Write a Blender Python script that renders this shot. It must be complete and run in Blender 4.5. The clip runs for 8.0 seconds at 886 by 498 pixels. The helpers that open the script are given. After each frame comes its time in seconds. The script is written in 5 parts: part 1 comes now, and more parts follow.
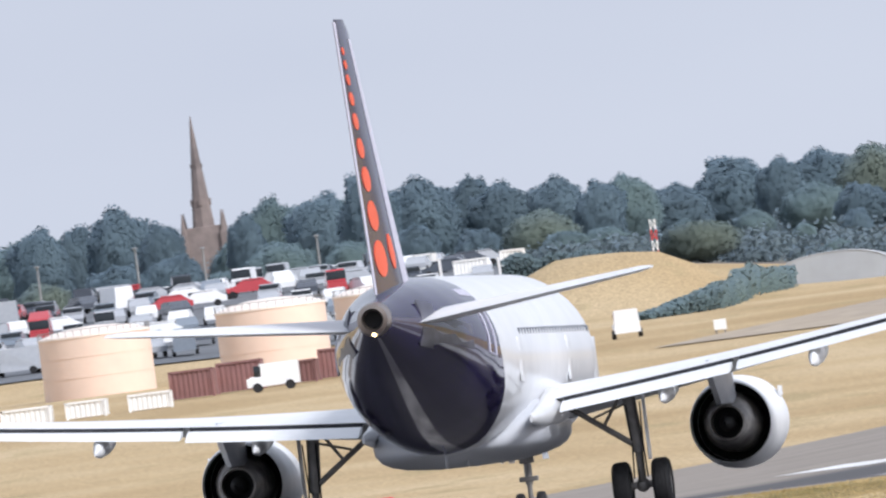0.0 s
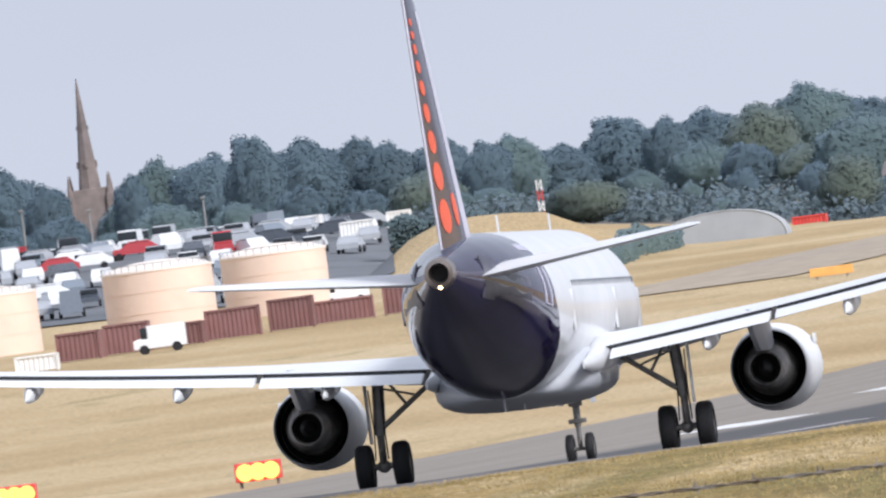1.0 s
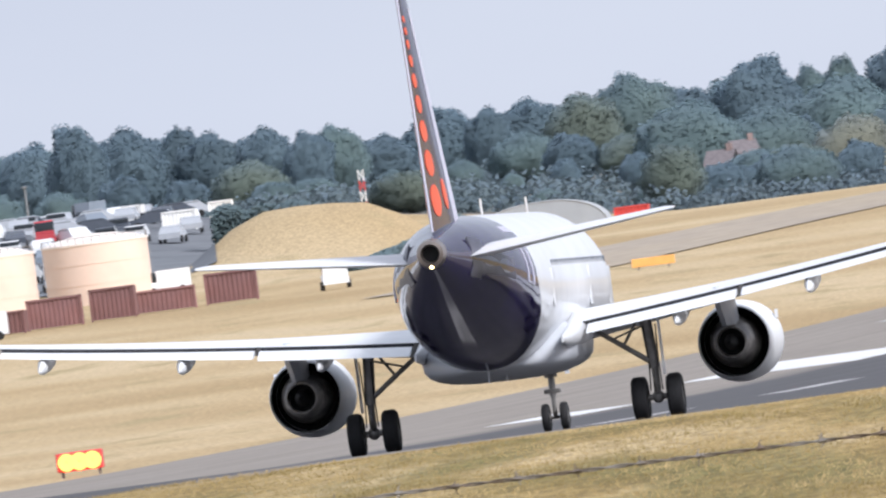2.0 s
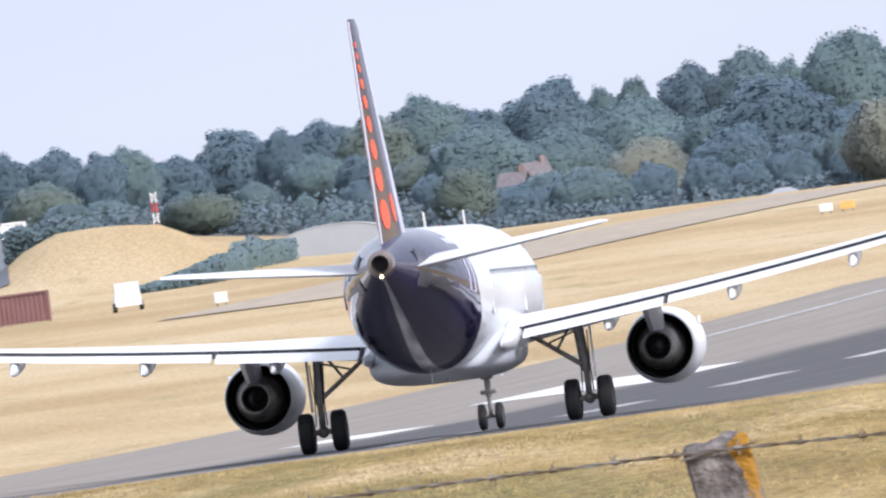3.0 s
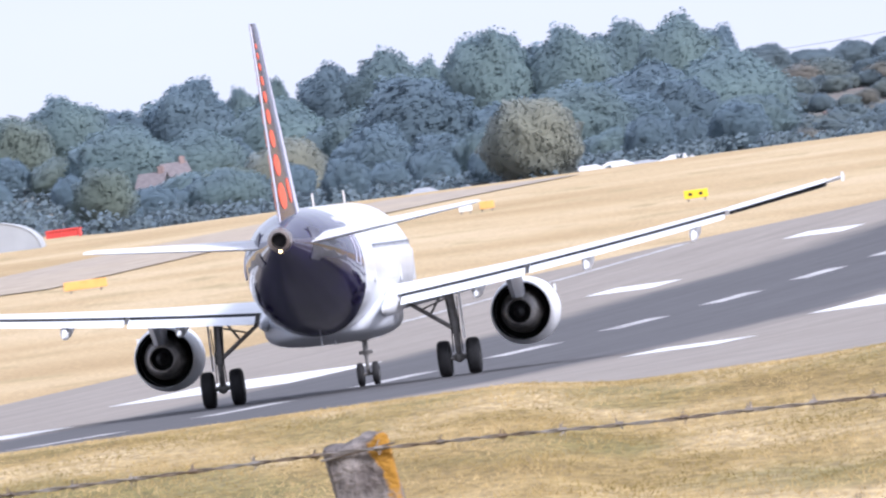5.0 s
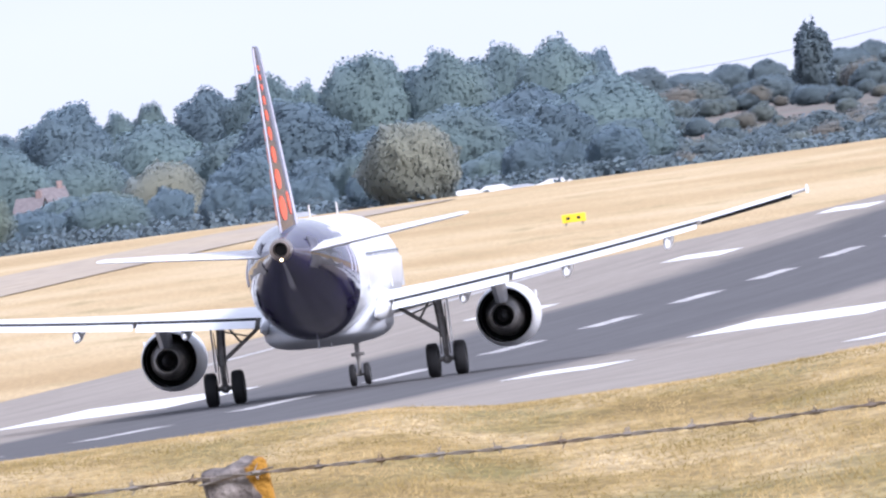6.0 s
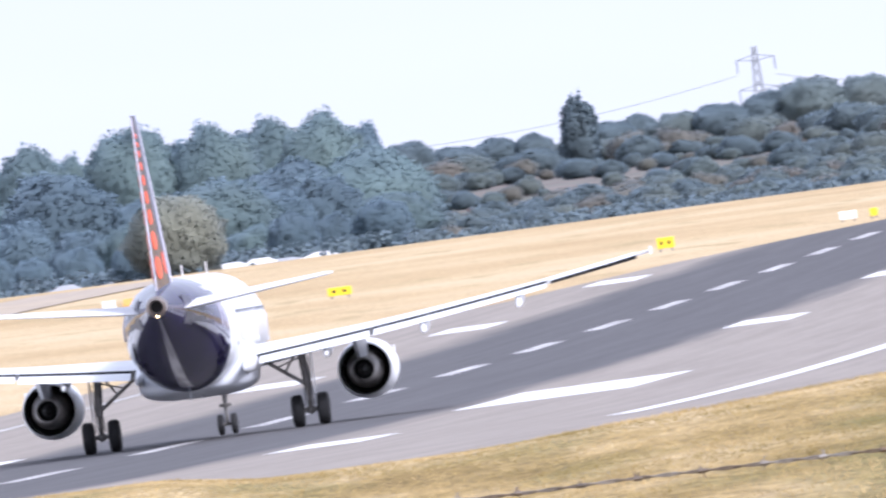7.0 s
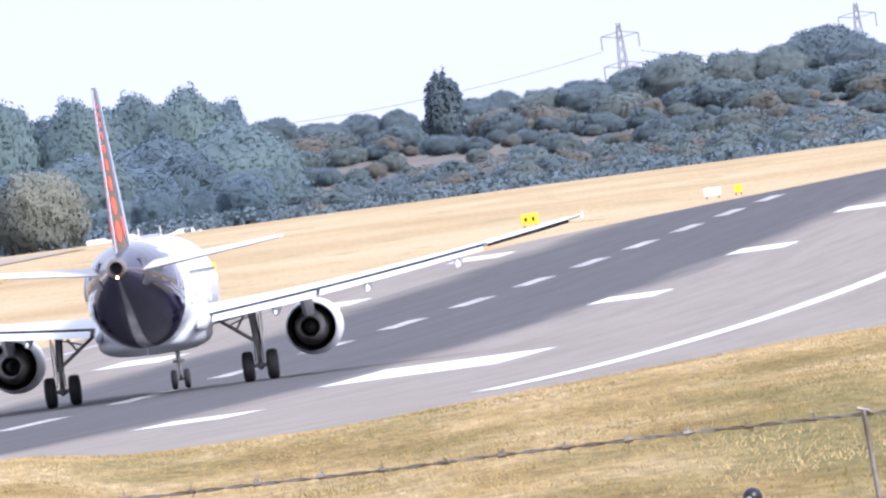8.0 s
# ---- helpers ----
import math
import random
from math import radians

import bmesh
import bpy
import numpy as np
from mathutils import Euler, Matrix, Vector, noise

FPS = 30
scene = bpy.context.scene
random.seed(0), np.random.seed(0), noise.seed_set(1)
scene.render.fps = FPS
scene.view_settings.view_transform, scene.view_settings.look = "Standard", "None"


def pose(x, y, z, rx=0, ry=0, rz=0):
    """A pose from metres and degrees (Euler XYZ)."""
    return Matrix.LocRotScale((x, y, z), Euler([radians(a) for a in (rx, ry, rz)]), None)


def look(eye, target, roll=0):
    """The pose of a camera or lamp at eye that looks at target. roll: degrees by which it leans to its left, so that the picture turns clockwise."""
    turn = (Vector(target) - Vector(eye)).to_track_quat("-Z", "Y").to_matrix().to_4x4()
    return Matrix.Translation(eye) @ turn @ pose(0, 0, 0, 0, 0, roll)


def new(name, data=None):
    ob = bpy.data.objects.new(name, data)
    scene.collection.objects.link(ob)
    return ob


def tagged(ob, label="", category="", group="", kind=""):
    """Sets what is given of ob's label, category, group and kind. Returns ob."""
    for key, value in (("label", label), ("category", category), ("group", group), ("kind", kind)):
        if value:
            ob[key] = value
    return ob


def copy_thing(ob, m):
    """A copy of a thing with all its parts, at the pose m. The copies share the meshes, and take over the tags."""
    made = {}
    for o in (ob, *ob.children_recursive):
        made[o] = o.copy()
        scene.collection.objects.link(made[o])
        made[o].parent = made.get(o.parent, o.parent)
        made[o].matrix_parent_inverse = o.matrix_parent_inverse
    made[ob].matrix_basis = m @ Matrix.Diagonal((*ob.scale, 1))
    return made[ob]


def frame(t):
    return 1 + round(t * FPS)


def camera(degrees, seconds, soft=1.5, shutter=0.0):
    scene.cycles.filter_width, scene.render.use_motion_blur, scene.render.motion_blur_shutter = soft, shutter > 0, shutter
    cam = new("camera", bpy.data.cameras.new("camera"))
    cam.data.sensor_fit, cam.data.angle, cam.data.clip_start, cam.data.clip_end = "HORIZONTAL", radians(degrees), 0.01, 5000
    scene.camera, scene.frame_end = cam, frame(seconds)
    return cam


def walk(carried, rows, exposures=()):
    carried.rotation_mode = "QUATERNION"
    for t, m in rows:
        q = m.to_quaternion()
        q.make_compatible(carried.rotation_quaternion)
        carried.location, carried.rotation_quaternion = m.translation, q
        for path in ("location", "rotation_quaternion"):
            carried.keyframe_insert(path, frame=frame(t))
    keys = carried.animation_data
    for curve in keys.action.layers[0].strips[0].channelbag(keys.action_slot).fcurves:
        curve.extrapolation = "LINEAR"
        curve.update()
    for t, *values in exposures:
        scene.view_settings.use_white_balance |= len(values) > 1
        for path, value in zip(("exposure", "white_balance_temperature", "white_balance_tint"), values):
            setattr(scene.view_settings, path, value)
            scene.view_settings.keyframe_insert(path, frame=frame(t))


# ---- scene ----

# ------------------------------------------------------------------ camera
EYE_Z = 4.6                       # eye height over the runway's low point
PSI = radians(3.974)              # heading of the runway, clockwise from +y
RX, RY = -21.99, 572.19           # runway point s = 0 (where the airliner is at 0 s)


def aim(az, el, d=100.0):
    """The place d metres out from the eye at azimuth az (to the right) and elevation el, degrees."""
    a = radians(az)
    return Vector((d * math.sin(a), d * math.cos(a), EYE_Z + d * math.tan(radians(el))))


cam = camera(2.0495, 8.0, soft=2.3, shutter=0.3)
EYE = Vector((0, 0, EYE_Z))
VIEWS = [  # seconds, azimuth, elevation, roll
    (0.0, -2.213, 0.273, -7.35), (0.5, -2.058, 0.210, -7.55), (1.0, -1.964, 0.150, -7.54), (1.5, -1.765, 0.086, -7.50),
    (1.7, -1.686, 0.080, -7.49), (2.8, -1.174, 0.064, -7.47), (3.0, -1.076, 0.062, -7.47), (3.5, -0.878, 0.000, -7.40),
    (4.0, -0.780, -0.032, -7.56), (4.5, -0.543, -0.039, -7.64), (5.0, -0.249, -0.046, -7.63), (5.2, -0.169, -0.041, -7.65),
    (6.3, 0.135, 0.002, -7.72), (6.5, 0.227, 0.041, -7.72), (7.0, 0.598, 0.068, -7.61), (7.5, 0.898, 0.022, -7.59),
    (8.0, 0.902, -0.027, -7.61)]
walk(cam, [(t, look(EYE, aim(a, e), r)) for t, a, e, r in VIEWS],
     exposures=[(0.0, 0.30, 6020, 13), (1.0, 0.28, 6020, 13), (1.5, 0.32, 6020, 13), (3.0, 0.58, 5930, 15), (3.5, 0.69, 5860, 16), (5.0, 0.76, 5740, 19), (6.5, 0.84, 5720, 20), (8.0, 0.89, 5720, 20)])

# ------------------------------------------------------------------ light: bright hazy overcast
world = bpy.data.worlds.new("overcast_sky")
scene.world = world
world.use_nodes = True
wn, wl = world.node_tree.nodes, world.node_tree.links
sky = wn.new("ShaderNodeTexSky")
sky.sky_type, sky.sun_disc = "NISHITA", False
sky.sun_elevation, sky.sun_rotation = radians(37), radians(135)
sky.air_density, sky.dust_density, sky.ozone_density = 1.0, 4.0, 1.0
coord = wn.new("ShaderNodeTexCoord")
cloud = wn.new("ShaderNodeTexNoise")
cloud.inputs["Scale"].default_value, cloud.inputs["Detail"].default_value = 9.0, 4.0
stretch = wn.new("ShaderNodeMapping")
stretch.inputs["Scale"].default_value = (1, 1, 5)
ramp = wn.new("ShaderNodeValToRGB")
ramp.color_ramp.elements[0].position, ramp.color_ramp.elements[0].color = 0.3, (6.8, 7.15, 7.85, 1)
ramp.color_ramp.elements[1].position, ramp.color_ramp.elements[1].color = 0.7, (7.7, 8.0, 8.5, 1)
blend = wn.new("ShaderNodeMixRGB")
blend.inputs[0].default_value = 0.85
wl.new(coord.outputs["Generated"], stretch.inputs[0])
wl.new(stretch.outputs[0], cloud.inputs["Vector"])
wl.new(cloud.outputs["Fac"], ramp.inputs[0])
wl.new(sky.outputs[0], blend.inputs[1])
wl.new(ramp.outputs[0], blend.inputs[2])
wl.new(blend.outputs[0], wn["Background"].inputs[0])
wn["Background"].inputs[1].default_value = 0.085
sun = new("sun", bpy.data.lights.new("sun", "SUN"))
sun.data.energy, sun.data.angle, sun.data.color = 3.1, radians(14), (1.0, 0.96, 0.9)
sun.matrix_world = look((60, -60, 64), (0, 0, 0))


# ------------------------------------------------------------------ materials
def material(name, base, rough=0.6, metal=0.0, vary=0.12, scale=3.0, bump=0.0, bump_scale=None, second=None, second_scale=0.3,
             per="", spread=0.2, through_light=0.0, haze_sheen=0.0, coords="Object", stretch=(1, 1, 1), coat=0.0, spec=0.5):
    """A procedural surface: a base colour, a second tone in stains, fine variation and a little relief."""
    m = bpy.data.materials.new(name)
    m.use_nodes = True
    n, l = m.node_tree.nodes, m.node_tree.links
    b = n["Principled BSDF"]
    b.inputs["Roughness"].default_value, b.inputs["Metallic"].default_value = rough, metal
    b.inputs["Coat Weight"].default_value = coat
    b.inputs["Specular IOR Level"].default_value = spec
    # blue-tinted sheen laid on far leaves in place of distance haze
    if haze_sheen:
        b.inputs["Sheen Weight"].default_value, b.inputs["Sheen Roughness"].default_value = haze_sheen, 0.6
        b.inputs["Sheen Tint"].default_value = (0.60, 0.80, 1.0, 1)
    tc = n.new("ShaderNodeTexCoord")
    mp = n.new("ShaderNodeMapping")
    mp.inputs["Scale"].default_value = stretch
    l.new(tc.outputs[coords], mp.inputs[0])
    fine = n.new("ShaderNodeTexNoise")
    fine.inputs["Scale"].default_value, fine.inputs["Detail"].default_value = scale, 6.0
    wide = n.new("ShaderNodeTexNoise")
    wide.inputs["Scale"].default_value, wide.inputs["Detail"].default_value = second_scale, 3.0
    l.new(mp.outputs[0], fine.inputs["Vector"])
    l.new(mp.outputs[0], wide.inputs["Vector"])
    r = n.new("ShaderNodeValToRGB")
    r.color_ramp.elements[0].position, r.color_ramp.elements[1].position = 0.38, 0.62
    r.color_ramp.elements[0].color = (*base, 1)
    r.color_ramp.elements[1].color = (*(second or base), 1)
    l.new(wide.outputs["Fac"], r.inputs[0])
    hv = n.new("ShaderNodeHueSaturation")
    span = n.new("ShaderNodeMapRange")
    span.inputs["From Min"].default_value, span.inputs["From Max"].default_value = 0.3, 0.7
    span.inputs["To Min"].default_value, span.inputs["To Max"].default_value = 1 - vary, 1 + vary
    l.new(fine.outputs["Fac"], span.inputs["Value"])
    value = span.outputs[0]
    if per:
        node = n.new("ShaderNodeNewGeometry" if per == "island" else "ShaderNodeObjectInfo")
        span2 = n.new("ShaderNodeMapRange")
        span2.inputs["To Min"].default_value, span2.inputs["To Max"].default_value = 1 - spread, 1 + spread
        l.new(node.outputs["Random Per Island" if per == "island" else "Random"], span2.inputs["Value"])
        mul = n.new("ShaderNodeMath")
        mul.operation = "MULTIPLY"
        l.new(value, mul.inputs[0])
        l.new(span2.outputs[0], mul.inputs[1])
        value = mul.outputs[0]
    l.new(r.outputs[0], hv.inputs["Color"])
    l.new(value, hv.inputs["Value"])
    l.new(hv.outputs[0], b.inputs["Base Color"])
    if bump:
        bp = n.new("ShaderNodeBump")
        bp.inputs["Strength"].default_value, bp.inputs["Distance"].default_value = bump, 0.02
        l.new(fine.outputs["Fac"], bp.inputs["Height"])
        l.new(bp.outputs[0], b.inputs["Normal"])
    if through_light:
        tr = n.new("ShaderNodeBsdfTranslucent")
        mix = n.new("ShaderNodeMixShader")
        mix.inputs[0].default_value = through_light
        l.new(hv.outputs[0], tr.inputs["Color"])
        l.new(b.outputs[0], mix.inputs[1])
        l.new(tr.outputs[0], mix.inputs[2])
        l.new(mix.outputs[0], n["Material Output"].inputs[0])
    return m


def glow(name, colour, strength):
    m = bpy.data.materials.new(name)
    m.use_nodes = True
    b = m.node_tree.nodes["Principled BSDF"]
    b.inputs["Base Color"].default_value = (*colour, 1)
    b.inputs["Emission Color"].default_value = (*colour, 1)
    b.inputs["Emission Strength"].default_value = strength
    return m


PAINT_WHITE = material("white_aircraft_paint", (0.70, 0.71, 0.73), 0.3, vary=0.03, scale=2.0, second=(0.65, 0.665, 0.69), second_scale=0.6, coat=0.3)
PAINT_GREY = material("pale_grey_wing_paint", (0.78, 0.79, 0.80), 0.4, vary=0.04, scale=3.0, second=(0.72, 0.735, 0.75), second_scale=0.7)
PAINT_BELLY = material("grey_belly_paint", (0.50, 0.52, 0.56), 0.35, vary=0.06, scale=2.0, second=(0.44, 0.46, 0.50), second_scale=0.5)
PAINT_NAVY = material("navy_aircraft_paint", (0.012, 0.008, 0.042), 0.09, vary=0.1, scale=2.0, second=(0.014, 0.010, 0.048), second_scale=0.5, spec=0.5)
PAINT_RED = material("orange_red_paint", (0.75, 0.085, 0.025), 0.35, vary=0.05, scale=2.0)
PAINT_LINE = material("pale_lavender_paint", (0.55, 0.55, 0.66), 0.35, vary=0.05, scale=2.0)
PLATE = material("dull_rub_plate", (0.10, 0.10, 0.125), 0.4, vary=0.3, scale=3.0, second=(0.05, 0.05, 0.075), second_scale=1.2)
SLOT_SHADE = material("slot_shade_black", (0.02, 0.022, 0.028), 0.7, vary=0.1)
STEEL = material("grey_painted_steel", (0.22, 0.21, 0.20), 0.45, 0.2, vary=0.15, scale=6)
DARK_METAL = material("heat_stained_dark_metal", (0.055, 0.052, 0.05), 0.42, 0.8, vary=0.3, scale=5, second=(0.10, 0.09, 0.085), second_scale=1.5)
BARE_METAL = material("bare_exhaust_metal", (0.33, 0.29, 0.26), 0.35, 0.9, vary=0.15, scale=4, second=(0.22, 0.18, 0.16), second_scale=1.0)
BLACK = material("matt_black", (0.008, 0.008, 0.009), 0.8, vary=0.2)
TYRE = material("black_rubber", (0.014, 0.014, 0.016), 0.75, vary=0.2, scale=10, bump=0.2)
CABIN_GLASS = material("grey_cabin_glass", (0.10, 0.11, 0.13), 0.15, vary=0.05)
GLASS_DARK = material("dark_cabin_glass", (0.02, 0.025, 0.03), 0.1, vary=0.05)
WHITE_MARK = material("white_road_paint", (0.78, 0.78, 0.77), 0.6, vary=0.06, scale=1.2, second=(0.62, 0.62, 0.61), second_scale=0.5)
WORN_MARK = material("worn_white_road_paint", (0.56, 0.55, 0.54), 0.7, vary=0.2, scale=1.6, second=(0.24, 0.23, 0.23), second_scale=0.7)
CORE_METAL = material("grey_core_cowl_metal", (0.42, 0.40, 0.38), 0.45, 0.4, vary=0.25, scale=5, second=(0.12, 0.11, 0.105), second_scale=1.5)
# leaf colours made paler and bluer, with blue sheen, to carry distance haze
LEAF = material("tree_leaves", (0.147, 0.205, 0.211), 0.75, vary=0.16, scale=0.25, second=(0.163, 0.218, 0.205), second_scale=0.06, per="object", spread=0.13, spec=0.05, through_light=0.40, haze_sheen=0.5)
LEAF_DARK = material("dark_tree_leaves", (0.124, 0.176, 0.207), 0.75, vary=0.16, scale=0.25, second=(0.139, 0.190, 0.217), second_scale=0.06, per="object", spread=0.13, spec=0.05, through_light=0.40, haze_sheen=0.5)
LEAF_OLIVE = material("olive_tree_leaves", (0.181, 0.220, 0.179), 0.75, vary=0.16, scale=0.25, second=(0.191, 0.224, 0.179), second_scale=0.06, per="object", spread=0.13, spec=0.05, through_light=0.40, haze_sheen=0.5)
LEAF_WILLOW = material("willow_leaves", (0.287, 0.286, 0.217), 0.75, vary=0.16, scale=0.3, second=(0.256, 0.260, 0.207), second_scale=0.08, per="object", spread=0.13, spec=0.05, through_light=0.40, haze_sheen=0.5)
HILL_LEAF = material("hillside_bush_leaves", (0.156, 0.193, 0.190), 0.75, vary=0.16, scale=0.25, second=(0.180, 0.206, 0.190), second_scale=0.02, per="island", spread=0.12, spec=0.05, through_light=0.40, haze_sheen=0.4)
HILL_DARK = material("dark_hillside_bush_leaves", (0.132, 0.172, 0.190), 0.75, vary=0.16, scale=0.25, second=(0.145, 0.182, 0.190), second_scale=0.02, per="island", spread=0.12, spec=0.05, through_light=0.40, haze_sheen=0.4)
HILL_BROWN = material("olive_brown_hillside_leaves", (0.190, 0.191, 0.161), 0.75, vary=0.16, scale=0.25, second=(0.206, 0.188, 0.161), second_scale=0.02, per="island", spread=0.12, spec=0.05, through_light=0.40, haze_sheen=0.4)
BARK = material("tree_bark", (0.09, 0.075, 0.06), 0.9, vary=0.3, scale=2.0, bump=0.4)
STONE = material("grey_brown_church_stone", (0.22, 0.18, 0.165), 0.85, vary=0.2, scale=0.6, second=(0.17, 0.145, 0.14), second_scale=0.1)
TANK = material("cream_pink_tank_paint", (0.80, 0.63, 0.52), 0.5, vary=0.06, scale=0.6, second=(0.76, 0.58, 0.47), second_scale=0.15)
# shell colour made paler, so the roof reads as strongly lit
TANK_ROOF_LIT = material("lit_tank_roof_paint", (0.86, 0.76, 0.68), 0.45, vary=0.05, scale=0.6)
RUST_BROWN = material("red_brown_cladding", (0.24, 0.115, 0.105), 0.7, vary=0.15, scale=0.8, second=(0.17, 0.10, 0.105), second_scale=0.2, per="object")
ROOF_GREY = material("pale_grey_roofing", (0.35, 0.37, 0.39), 0.6, vary=0.08, scale=0.5, second=(0.30, 0.32, 0.35), second_scale=0.1)
# brick tone lightened and greyed, with distance haze put into it
BRICK = material("hazed_red_brick", (0.27, 0.20, 0.185), 0.85, vary=0.2, scale=1.5, second=(0.24, 0.17, 0.155), second_scale=0.3)
TILES = material("brown_roof_tiles", (0.165, 0.145, 0.15), 0.8, vary=0.2, scale=1.5)
CREAM = material("cream_render", (0.40, 0.35, 0.32), 0.8, vary=0.08, scale=0.8)
SIGN_YELLOW = material("yellow_sign_face", (0.82, 0.58, 0.02), 0.5, vary=0.05, scale=2)
SIGN_WHITE = material("white_sign_face", (0.82, 0.82, 0.80), 0.5, vary=0.04, scale=2)
SIGN_RED = material("red_painted_panel", (0.62, 0.07, 0.06), 0.5, vary=0.1, scale=2)
SIGN_BLACK = material("black_lettering", (0.02, 0.02, 0.02), 0.6, vary=0.05)
CAR_WHITE = material("white_car_paint", (0.80, 0.81, 0.82), 0.25, vary=0.03, coat=0.5)
CAR_DARK = material("dark_car_paint", (0.06, 0.07, 0.09), 0.25, vary=0.1, coat=0.5)
CAR_SILVER = material("silver_car_paint", (0.48, 0.50, 0.53), 0.25, 0.3, vary=0.05, coat=0.5)
CAR_BLUE = material("grey_blue_car_paint", (0.22, 0.26, 0.31), 0.3, 0.2, vary=0.05, coat=0.5)
CAR_RED = material("red_car_paint", (0.45, 0.05, 0.06), 0.25, vary=0.05, coat=0.5)
GALV = material("galvanised_wire", (0.26, 0.24, 0.22), 0.5, 0.6, vary=0.3, scale=40, second=(0.15, 0.11, 0.08), second_scale=9)
PYLON_STEEL = material("galvanised_pylon_steel", (0.27, 0.28, 0.29), 0.5, 0.4, vary=0.1, scale=0.5)
FEATHER = material("black_feathers", (0.012, 0.012, 0.015), 0.4, vary=0.3, scale=30)
BEAK = material("grey_bill_horn", (0.26, 0.22, 0.22), 0.5, vary=0.1, scale=40)
ORANGE = material("orange_netting", (0.80, 0.42, 0.12), 0.7, vary=0.1, scale=2)
NAV_LIGHT = glow("white_tail_light", (1.0, 0.72, 0.32), 6.0)
PAPI_RED = glow("red_signal_light", (1.0, 0.13, 0.025), 7.0)


def grass_material(name, low, mid, high, green, layers, green_from, fine=0.22):
    """Sun-bleached airfield grass: straw, ochre and some green in patches, with a fine tussocky grain."""
    m = bpy.data.materials.new(name)
    m.use_nodes = True
    n, l = m.node_tree.nodes, m.node_tree.links
    b = n["Principled BSDF"]
    b.inputs["Roughness"].default_value = 0.9
    b.inputs["Specular IOR Level"].default_value = 0.1
    tc = n.new("ShaderNodeTexCoord")
    out = []
    for scale, detail, sx, sy in layers:
        mp = n.new("ShaderNodeMapping")
        mp.inputs["Scale"].default_value = (sx, sy, 1)
        mp.inputs["Location"].default_value = (scale * 31, 7 + scale * 17, 0)
        t = n.new("ShaderNodeTexNoise")
        t.inputs["Scale"].default_value, t.inputs["Detail"].default_value = scale, detail
        l.new(tc.outputs["Object"], mp.inputs[0])
        l.new(mp.outputs[0], t.inputs["Vector"])
        out.append(t.outputs["Fac"])
    r = n.new("ShaderNodeValToRGB")
    e = r.color_ramp.elements
    e[0].position, e[0].color = 0.36, (*low, 1)
    e[1].position, e[1].color = 0.62, (*high, 1)
    x = e.new(0.48)
    x.color = (*mid, 1)
    add = n.new("ShaderNodeMixRGB")
    add.inputs[0].default_value = 0.5
    l.new(out[0], add.inputs[1])
    l.new(out[1], add.inputs[2])
    l.new(add.outputs[0], r.inputs[0])
    g = n.new("ShaderNodeValToRGB")
    g.color_ramp.elements[0].position, g.color_ramp.elements[0].color = green_from, (0, 0, 0, 1)
    g.color_ramp.elements[1].position, g.color_ramp.elements[1].color = green_from + 0.16, (1, 1, 1, 1)
    l.new(out[2], g.inputs[0])
    gm = n.new("ShaderNodeMixRGB")
    gm.inputs[2].default_value = (*green, 1)
    l.new(g.outputs[0], gm.inputs[0])
    l.new(r.outputs[0], gm.inputs[1])
    hv = n.new("ShaderNodeHueSaturation")
    sp = n.new("ShaderNodeMapRange")
    sp.inputs["From Min"].default_value, sp.inputs["From Max"].default_value = 0.3, 0.7
    sp.inputs["To Min"].default_value, sp.inputs["To Max"].default_value = 1 - fine, 1 + fine
    l.new(out[3], sp.inputs["Value"])
    l.new(sp.outputs[0], hv.inputs["Value"])
    l.new(gm.outputs[0], hv.inputs["Color"])
    l.new(hv.outputs[0], b.inputs["Base Color"])
    return m


GRASS = grass_material("dry_airfield_grass", (0.385, 0.280, 0.150), (0.45, 0.338, 0.192), (0.515, 0.405, 0.250), (0.36, 0.285, 0.155),
                       ((0.010, 2, 1, 0.5), (0.05, 1.5, 1, 0.35), (0.25, 2, 1, 0.15), (5.0, 3, 1, 0.15)), 0.58)
BANK_GRASS = grass_material("rough_bank_grass", (0.20, 0.140, 0.050), (0.31, 0.225, 0.095), (0.46, 0.355, 0.200), (0.175, 0.148, 0.055),
                            ((0.35, 4, 1, 0.10), (0.9, 5, 1, 0.07), (0.45, 5, 1, 0.06), (9.0, 5, 1, 0.06)), 0.50, 0.36)
STRAW = material("dry_grass_blades", (0.45, 0.34, 0.170), 0.8, vary=0.2, scale=2.5, second=(0.23, 0.175, 0.065), second_scale=0.8, stretch=(1, 0.10, 1), spread=0.25, per="island", spec=0.15)


